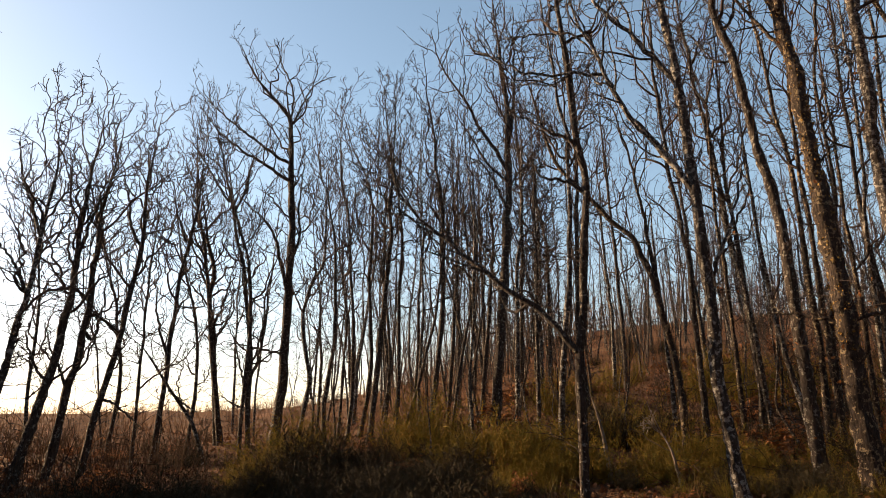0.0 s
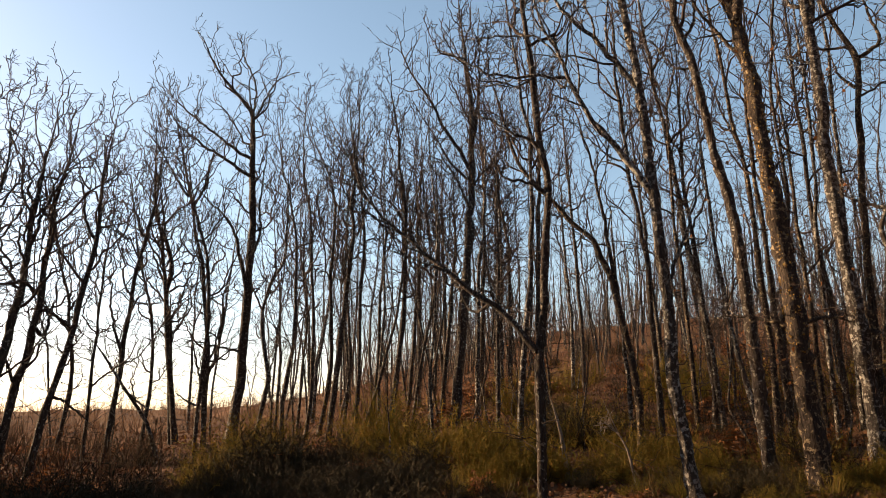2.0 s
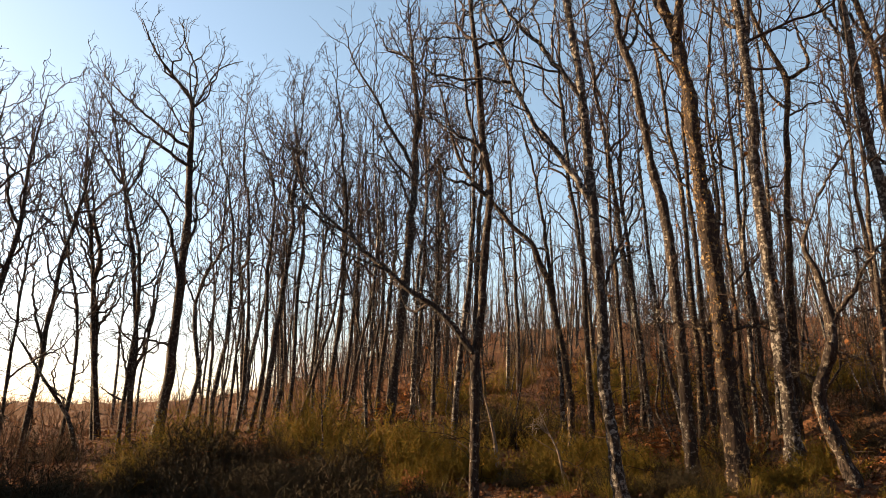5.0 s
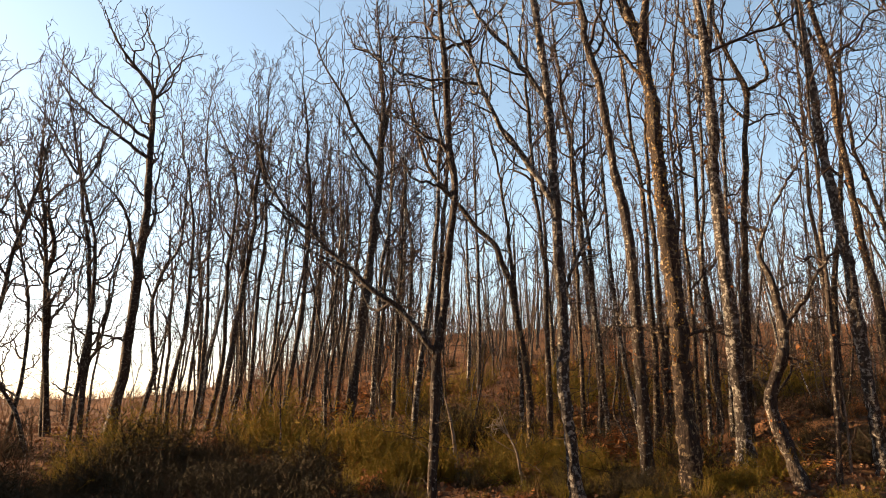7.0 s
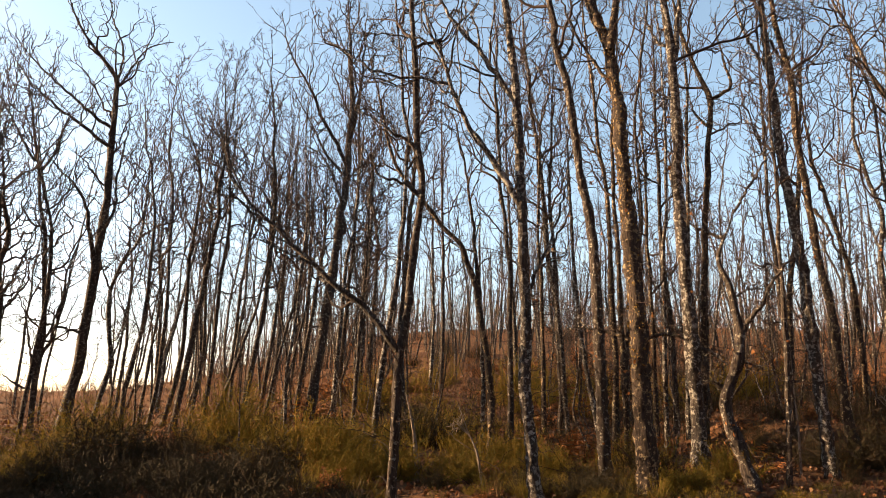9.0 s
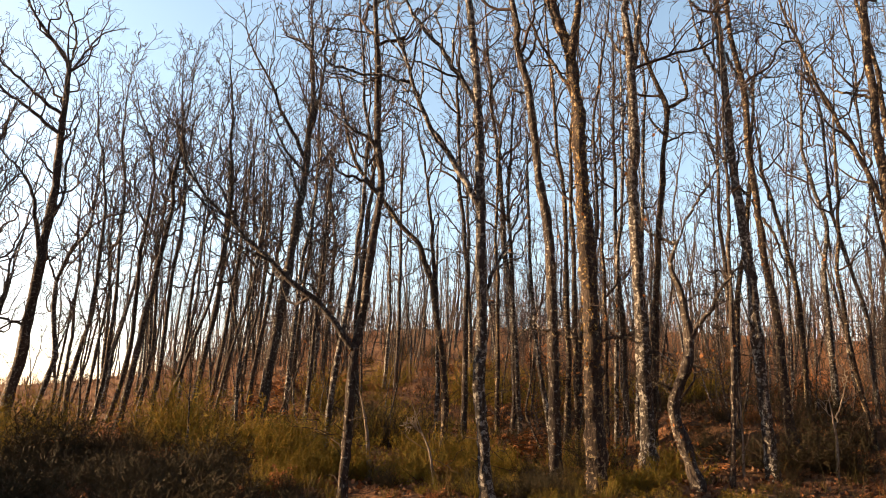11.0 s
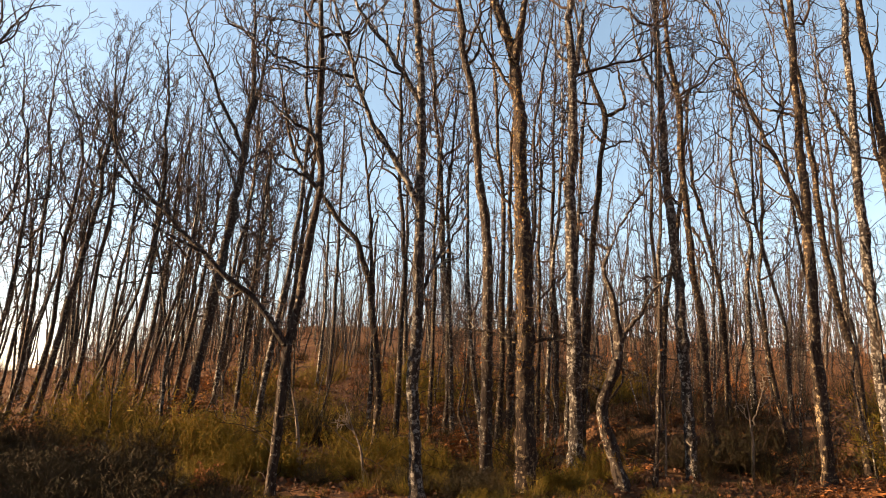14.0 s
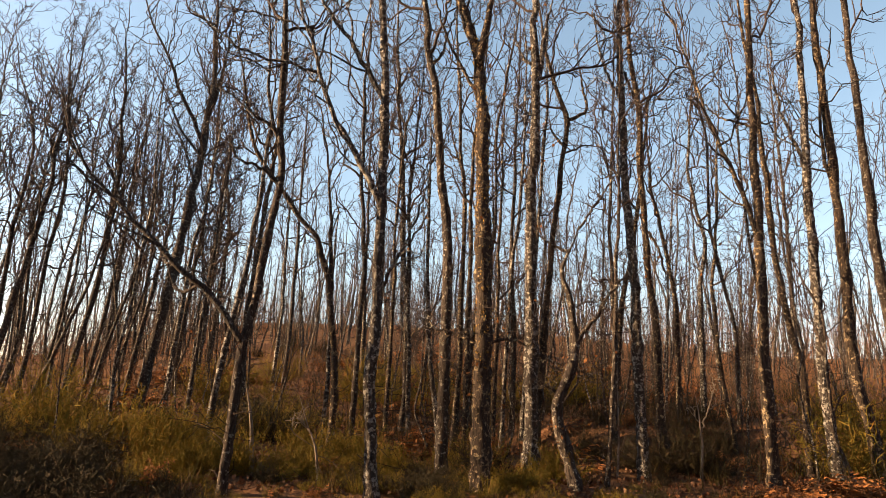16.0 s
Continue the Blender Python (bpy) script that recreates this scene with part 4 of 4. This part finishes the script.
                pieces["trunk" if ob.name.startswith("trunk") else "twig"].append((v @ a[:3, :3].T + a[:3, 3], q))
    wood = tagged(new("distant_wood"), "wood of slender bare oaks covering the top of the hill", "trees", kind="stuff")
    tagged(part("trunks", mesh("trunks", *gather(pieces["trunk"]), OAK_BARK), wood), kind="stuff")
    tagged(part("crowns", mesh("crowns", *gather(pieces["twig"]), TWIG), wood), kind="stuff")
    for tree in far:
        for ob in (*tree.children, tree):
            bpy.data.objects.remove(ob)


fill_wood()


# ---- undergrowth ----


def broom(x, y, size, mat, seed, label, name="broom_bush"):
    """A rounded, feathery bush of upright green stems set with short side shoots."""
    g = np.random.default_rng(seed)
    n = 60
    foot = g.normal(0, 0.10, (n, 3)) * [1, 1, 0]
    lean = g.normal(0, 0.75, (n, 2))
    way = np.concatenate([lean, np.ones((n, 1))], 1)
    ln = g.uniform(0.58, 0.86, n) * (1 - 0.25 * np.minimum(1, np.hypot(lean[:, 0], lean[:, 1])))
    p = grow(foot, way, ln, 6, 0.32, 0.03, g)
    q = taper(np.full(n, 0.0042), np.full(n, 0.0014), 6)
    s, w, left, r = offshoots(p, q, 34, 0.18, 58, g)
    w = unit(w + [0, 0, 0.15])
    side = unit(np.cross(w, g.normal(0, 1, w.shape)))
    ln = g.uniform(0.02, 0.085, (len(s), 1))
    tip = s + w * ln
    blades = np.stack([s - side * 0.0030, s + side * 0.0030, tip + side * 0.0022, tip - side * 0.0022], 1).reshape(-1, 3)
    v, f = gather([tubes(p, q, 3), (blades, np.arange(len(blades)).reshape(-1, 4))])
    ob = new(name, mesh(name, v, f, mat))
    ob.matrix_basis = pose(x, y, height(x, y) - 0.03, 0, 0, g.uniform(0, 360)) @ Matrix.Diagonal((size, size, size, 1))
    return tagged(ob, label, "shrub", "broom under the oaks")


def tussock(x, y, size, seed):
    """A tussock of long, arching grass blades."""
    g = np.random.default_rng(seed)
    n = 130
    foot = g.normal(0, 0.07, (n, 3)) * [1, 1, 0]
    way = foot * [4, 4, 0] + g.normal(0, 0.16, (n, 3)) * [1, 1, 0] + [0, 0, 1]
    p = grow(foot, way, g.uniform(0.25, 0.62, n), 5, 0.05, -0.09, g)
    side = unit(np.cross(way, g.normal(0, 1, way.shape)))
    wide = np.array([0.0032, 0.0034, 0.0028, 0.0018, 0.0005])
    v = np.stack([p - side[:, None] * wide[None, :, None], p + side[:, None] * wide[None, :, None]], 2).reshape(-1, 3)
    q = np.array([[0, 1, 3, 2], [2, 3, 5, 4], [4, 5, 7, 6], [6, 7, 9, 8]])
    q = (q[None] + (np.arange(n) * 10)[:, None, None]).reshape(-1, 4)
    ob = new("grass_tussock", mesh("grass_tussock", v, q, TUSSOCK))
    ob.matrix_basis = pose(x, y, height(x, y), 0, 0, 0)
    return tagged(ob, "tussock of long yellow-green grass among the oaks", "grass", "grass tussocks")


def leafy_shrub(x, y, size, seed):
    """A young oak bush that keeps its withered leaves."""
    g = np.random.default_rng(seed)
    n = 9
    p = grow(g.normal(0, 0.06, (n, 3)) * [1, 1, 0], g.normal(0, 0.55, (n, 3)) * [1, 1, 0] + [0, 0, 1], g.uniform(0.5, 1.0, n), 7, 0.25, 0.05, g)
    q = taper(np.full(n, 0.006), np.full(n, 0.002), 7)
    s, w, left, r = offshoots(p, q, 8, 0.25, 48, g)
    p1 = grow(s, w, left * g.uniform(0.25, 0.5, len(left)), 4, 0.3, 0.03, g)
    q1 = taper(r * 0.6, np.full(len(r), 0.0015), 4)
    bush = new("oak_bush")
    part("stem", mesh("stem", *gather([tubes(p, q, 4), tubes(p1, q1, 3)]), TWIG), bush)
    at = p1[:, 1:].reshape(-1, 3)
    at = at[g.integers(0, len(at), 330)] + g.normal(0, 0.03, (330, 3))
    tagged(part("dead_leaves", leaves_on(at, 0.058, g, DRY_LEAF), bush, "withered rust-brown leaves"), kind="stuff")
    bush.matrix_basis = pose(x, y, height(x, y) - 0.02, 0, 0, g.uniform(0, 360)) @ Matrix.Diagonal((size, size, size, 1))
    return tagged(bush, "low oak bush holding withered rust-brown leaves", "shrub", "leafy oak bushes")


def bracken(x, y, size, seed):
    """A clump of dead, drooping fern fronds."""
    g = np.random.default_rng(seed)
    n = 9
    az = g.uniform(0, 2 * math.pi, n)
    way = np.stack([np.cos(az) * 0.8, np.sin(az) * 0.8, np.full(n, 1.0)], 1)
    p = np.empty((n, 8, 3))
    p[:, 0] = g.normal(0, 0.05, (n, 3)) * [1, 1, 0]
    ln = g.uniform(0.4, 0.8, n)[:, None]
    for i in range(1, 8):
        way = unit(way + g.normal(0, 0.1, (n, 3)) - [0, 0, 0.2])
        p[:, i] = p[:, i - 1] + way * ln / 7
    pieces = [tubes(p, taper(np.full(n, 0.004), np.full(n, 0.0015), 8), 3)]
    for i in range(2, 8):
        d = unit(p[:, i] - p[:, i - 1])
        side = unit(np.cross(d, [0, 0, 1.0]))
        for sgn in (-1, 1):
            wide = 0.14 * (1 - i / 9) * g.uniform(0.6, 1.2, (n, 1))
            tip = p[:, i] + sgn * side * wide + d * wide * 0.4 + g.normal(0, 0.025, (n, 3)) - [0, 0, 0.02]
            v = np.stack([p[:, i] - d * 0.022, p[:, i] + d * 0.022, tip + d * 0.012, tip - d * 0.012], 1)
            pieces.append((v.reshape(-1, 3), np.arange(n * 4).reshape(-1, 4)))
    v, f = gather(pieces)
    ob = new("bracken", mesh("bracken", v, f, BRACKEN, smooth=False))
    ob.matrix_basis = pose(x, y, height(x, y) - 0.02, 0, 0, g.uniform(0, 360)) @ Matrix.Diagonal((size, size, size, 1))
    return tagged(ob, "clump of dead rust-brown bracken on the forest floor", "fern", "dead bracken")


BUSHES = {
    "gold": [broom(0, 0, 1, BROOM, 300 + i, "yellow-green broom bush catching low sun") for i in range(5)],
    # the dark kind carries shade in its stem colour
    "dark": [broom(0, 0, 1, SHADED_BROOM, 320 + i, "green broom bush with shade of the wood darkened into its colour") for i in range(5)],
    "rust": [bracken(0, 0, 1, 340 + i) for i in range(5)],
    "grass": [tussock(0, 0, 1, 360 + i) for i in range(5)],
    "leafy": [leafy_shrub(0, 0, 1, 380 + i) for i in range(4)],
}
USED = {}
FAR_BUSHES = {"gold": [], "dark": [], "rust": []}
NEAR = {"gold": 8.2, "dark": 6.0, "rust": 14.0, "grass": 99.0, "leafy": 99.0}


def clump(kind, x, y, size, g):
    """Stands one of the bushes of a kind at a place: the first time the bush itself, then copies; far off they are gathered."""
    if any((x - a) ** 2 + (y - b) ** 2 < 0.04 for a, b in STANDS):
        return
    m = pose(x, y, height(x, y) - 0.03, g.normal(0, 5), g.normal(0, 5), g.uniform(0, 360)) @ Matrix.Diagonal((size * g.uniform(0.9, 1.2), size, size * g.uniform(0.8, 1.15), 1))
    if math.hypot(x, y) > NEAR[kind] or math.atan2(x, y) < -0.66:
        FAR_BUSHES[kind].append(m)
        return
    i = USED.get(kind, 0)
    USED[kind] = i + 1
    sources = BUSHES[kind]
    if i < len(sources):
        sources[i].matrix_basis = m
    else:
        copy_thing(sources[i % len(sources)], m)


def quads_of(me):
    v = np.empty(len(me.vertices) * 3, np.float32)
    me.vertices.foreach_get("co", v)
    q = np.empty(len(me.loops), np.int32)
    me.loops.foreach_get("vertex_index", q)
    return v.reshape(-1, 3), q.reshape(-1, 4)


def far_bushes():
    for kind, name, label, mat in (("gold", "distant_broom", "yellow-green broom scattered up the slope", BROOM), ("dark", "distant_dark_broom", "green broom scattered through the wood, shade darkened into its colour", SHADED_BROOM), ("rust", "distant_bracken", "rust-brown bracken scattered up the slope", BRACKEN)):
        pieces = []
        for i, m in enumerate(FAR_BUSHES[kind]):
            v, q = quads_of(BUSHES[kind][i % 5].data)
            a = np.array(m)
            if kind != "rust" and math.hypot(a[0, 3], a[1, 3]) > 10 and math.atan2(a[0, 3], a[1, 3]) > -0.66:  # thinner far off
                used, q = np.unique(q[::3], return_inverse=True)
                v, q = v[used], q.reshape(-1, 4)
            pieces.append((v @ a[:3, :3].T + a[:3, 3], q))
        tagged(new(name, mesh(name, *gather(pieces), mat, smooth=kind != "rust")), label, "undergrowth", kind="stuff")


def undergrowth():
    g = np.random.default_rng(21)

    def patch(kind, az0, az1, r0, r1, count, size):
        while count > 0:
            cx, cy = polar(g.uniform(az0, az1), g.uniform(r0, r1))
            rank = g.uniform(0.6, 1.45)
            for _ in range(min(count, int(g.integers(2, 6)))):
                count -= 1
                x, y = cx + g.normal(0, 0.22), cy + g.normal(0, 0.22)
                clump(kind, x, y, size * rank * g.uniform(0.75, 1.15), g)

    # the bank at the roadside, its shade put into the broom's colour
    # first, unseen bushes left of the view, added to block the sun
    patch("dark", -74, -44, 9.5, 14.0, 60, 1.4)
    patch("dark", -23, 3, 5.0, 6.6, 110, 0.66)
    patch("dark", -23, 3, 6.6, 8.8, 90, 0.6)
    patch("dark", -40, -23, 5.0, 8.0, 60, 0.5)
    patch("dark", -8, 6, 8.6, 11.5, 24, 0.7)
    patch("rust", -36, -20, 8.0, 14.0, 40, 0.7)
    # sunlit tops behind the bank
    patch("gold", -17, -13.5, 9.0, 10.0, 7, 0.85)
    patch("gold", -12.5, -8.5, 9.8, 11.0, 8, 1.0)
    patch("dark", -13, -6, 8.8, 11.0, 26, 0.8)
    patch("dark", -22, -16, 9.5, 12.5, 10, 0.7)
    patch("gold", -4, -0.5, 10.0, 11.4, 12, 1.1)
    patch("rust", -24, 4, 9.0, 15.0, 20, 0.8)
    # the sunny floor in the middle
    patch("gold", 3.5, 10, 7.0, 8.6, 34, 0.55)
    patch("gold", 2, 9, 8.6, 10.5, 20, 0.75)
    patch("leafy", 2, 8, 7.2, 9.5, 9, 0.55)
    patch("dark", 11, 16, 10.5, 13.0, 20, 0.85)
    patch("gold", 11, 16, 9.6, 12.5, 10, 0.75)
    patch("grass", 11, 22, 6.8, 8.8, 26, 0.6)
    patch("gold", 15, 20, 7.6, 9.8, 12, 0.55)
    patch("gold", 17, 24, 15.0, 19.0, 20, 1.2)
    patch("gold", 23, 32, 13.0, 17.0, 14, 1.1)
    patch("leafy", 21, 28, 10.0, 13.5, 22, 0.6)
    patch("rust", 20, 29, 9.0, 14.0, 50, 0.75)
    patch("leafy", 30, 34, 10.0, 12.0, 9, 0.75)
    patch("grass", 22, 37, 6.9, 8.8, 70, 0.7)
    patch("leafy", 14, 36, 7.2, 9.6, 18, 0.5)
    patch("gold", 24, 36, 7.2, 9.2, 18, 0.5)
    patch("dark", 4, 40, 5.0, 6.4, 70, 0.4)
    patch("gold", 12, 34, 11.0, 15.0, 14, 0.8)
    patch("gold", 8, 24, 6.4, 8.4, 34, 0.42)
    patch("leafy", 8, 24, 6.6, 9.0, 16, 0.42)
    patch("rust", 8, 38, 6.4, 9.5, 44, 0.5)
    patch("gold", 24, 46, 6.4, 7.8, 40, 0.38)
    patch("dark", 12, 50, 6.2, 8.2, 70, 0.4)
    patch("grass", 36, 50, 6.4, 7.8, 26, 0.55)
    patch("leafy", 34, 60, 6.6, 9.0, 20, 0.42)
    # the dark slope and its ledge, with shade-coloured broom
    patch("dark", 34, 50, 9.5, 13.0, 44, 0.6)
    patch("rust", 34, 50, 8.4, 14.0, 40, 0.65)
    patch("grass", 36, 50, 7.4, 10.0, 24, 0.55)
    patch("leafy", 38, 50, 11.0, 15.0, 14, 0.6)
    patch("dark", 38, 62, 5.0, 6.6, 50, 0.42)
    # the sunny corner at the end
    patch("rust", 48, 62, 7.4, 11.5, 90, 0.85)
    patch("leafy", 49, 60, 7.8, 11.0, 34, 0.65)
    patch("gold", 54, 62, 10.0, 12.5, 16, 1.1)
    patch("grass", 46, 60, 7.0, 9.5, 14, 0.5)
    # the hill
    patch("rust", 0, 34, 13.0, 28.0, 90, 1.1)
    patch("gold", 4, 40, 13.0, 22.0, 40, 1.0)
    patch("dark", 4, 64, 14.0, 34.0, 44, 1.1)
    patch("rust", 34, 64, 12.0, 30.0, 50, 1.0)
    patch("rust", 28, 38, 8.5, 11.5, 24, 0.5)
    patch("grass", 2, 34, 5.2, 6.8, 30, 0.5)
    patch("rust", 0, 34, 5.2, 7.0, 36, 0.4)
    patch("dark", 30, 40, 9.0, 11.5, 12, 0.5)


undergrowth()
far_bushes()
for kind, sources in BUSHES.items():
    for spare in sources[USED.get(kind, 0):]:
        for ob in (*spare.children, spare):
            bpy.data.objects.remove(ob)


def scatter(count, az0, az1, r0, r1, g, power=0.7):
    az = np.radians(g.uniform(az0, az1, count))
    r = r0 + (r1 - r0) * g.random(count) ** (1 / power)
    x, y = r * np.sin(az), r * np.cos(az)
    return np.stack([x, y, lie(x, y) + bumps(x, y)], -1)


def grass():
    g = np.random.default_rng(31)
    tufts = scatter(110, 4, 66, 7.2, 15, g, 0.8)
    n = 26
    foot = (tufts[:, None] + g.normal(0, 0.07, (len(tufts), n, 3)) * [1, 1, 0]).reshape(-1, 3) - [0, 0, 0.02]
    tall = np.repeat(g.uniform(0.10, 0.34, len(tufts)), n) * g.uniform(0.5, 1.2, len(foot))
    way = g.normal(0, 0.35, (len(foot), 3)) * [1, 1, 0] + [0, 0, 1]
    p = grow(foot, way, tall, 3, 0.25, -0.12, g)
    side = unit(np.cross(way, g.normal(0, 1, way.shape)))
    w = np.array([0.004, 0.003, 0.0006])
    v = np.stack([p - side[:, None] * w[None, :, None], p + side[:, None] * w[None, :, None]], 2).reshape(-1, 3)
    q = np.array([[0, 1, 3, 2], [2, 3, 5, 4]])
    q = (q[None] + (np.arange(len(foot)) * 6)[:, None, None]).reshape(-1, 4)
    tagged(new("grass", mesh("grass", v, q, STRAW)), "dry straw-coloured and olive grass tufts on the bank", "grass", kind="stuff")


def litter():
    g = np.random.default_rng(32)
    p = scatter(38000, -40, 68, 7.2, 22, g, 0.9)
    p[:, 2] += g.uniform(0.005, 0.03, len(p))
    me = leaves_on(p, 0.05, g, LITTER, "fallen_leaves")
    tagged(new("fallen_leaves", me), "fallen brown oak leaves covering the forest floor", "leaves", kind="stuff")


def thicket(name, count, az0, az1, r0, r1, tall, seed, label, mat):
    """Low leafless saplings and heath, too many to count."""
    g = np.random.default_rng(seed)
    foot = scatter(count, az0, az1, r0, r1, g, 0.9) - [0, 0, 0.05]
    way = g.normal(0, 0.25, (count, 3)) * [1, 1, 0] + [0, 0, 1]
    ln = tall * g.uniform(0.45, 1.3, count)
    p = grow(foot, way, ln, 4, 0.15, 0.05, g)
    wide = 0.004 + 0.00018 * np.hypot(foot[:, 0], foot[:, 1])
    q = taper(wide, wide * 0.4, 4)
    s, w, left, r = offshoots(p, q, 6, 0.2, 38, g)
    p2 = grow(s, w, left * g.uniform(0.3, 0.6, len(left)), 2, 0.2, 0.08, g)
    v, f = gather([tubes(p, q, 3), tubes(p2, taper(r * 0.7, r * 0.35, 2), 3)])
    tagged(new(name, mesh(name, v, f, mat)), label, "undergrowth", kind="stuff")



def poles():
    """Straight young trunks standing close on the hill, too many to count."""
    g = np.random.default_rng(51)
    n = 600
    foot = scatter(n, -2, 68, 24, 58, g, 0.9) - [0, 0, 0.1]
    way = g.normal(0, 0.07, (n, 3)) * [1, 1, 0] + [0, 0, 1]
    p = grow(foot, way, g.uniform(2.0, 5.2, n), 8, 0.10, 0.02, g)
    q = taper(g.uniform(0.016, 0.042, n), np.full(n, 0.006), 8)
    s, w, left, r = offshoots(p, q, 10, 0.22, 52, g)
    p2 = grow(s, w, left * g.uniform(0.12, 0.3, len(left)), 4, 0.3, 0.1, g)
    v, f = gather([tubes(p, q, 4), tubes(p2, taper(np.minimum(r * 0.5, 0.012), np.full(len(r), 0.004), 4), 3)])
    tagged(new("young_trunks", mesh("young_trunks", v, f, OAK_BARK)), "thin grey-brown young oak trunks crowding the hillside", "trees", kind="stuff")


grass()
litter()
poles()
thicket("brushwood", 2300, -46, 4, 14, 60, 0.65, 41, "brown leafless brushwood over the open ground", SCRUB)
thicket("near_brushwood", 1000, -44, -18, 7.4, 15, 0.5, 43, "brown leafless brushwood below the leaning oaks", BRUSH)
thicket("heath", 2600, -4, 70, 15, 62, 0.95, 42, "brown leafless heath and saplings on the wooded hill", SCRUB)
thicket("crest_scrub", 1500, -6, 66, 38, 64, 2.9, 46, "brown leafless scrub along the crest of the hill", SCRUB)
# shade under the oaks is put into the stem colour here too
thicket("low_heath", 2400, 16, 68, 9, 32, 0.5, 45, "low heather and bramble under the oaks, shade darkened into its colour", SHADED_BROOM)
# a thicket beyond the left edge of view, added for its shade
thicket("roadside_brushwood", 1300, -115, -43, 4.5, 16, 1.9, 44, "dense leafless brushwood out of view, added to shade the near ground", SCRUB)
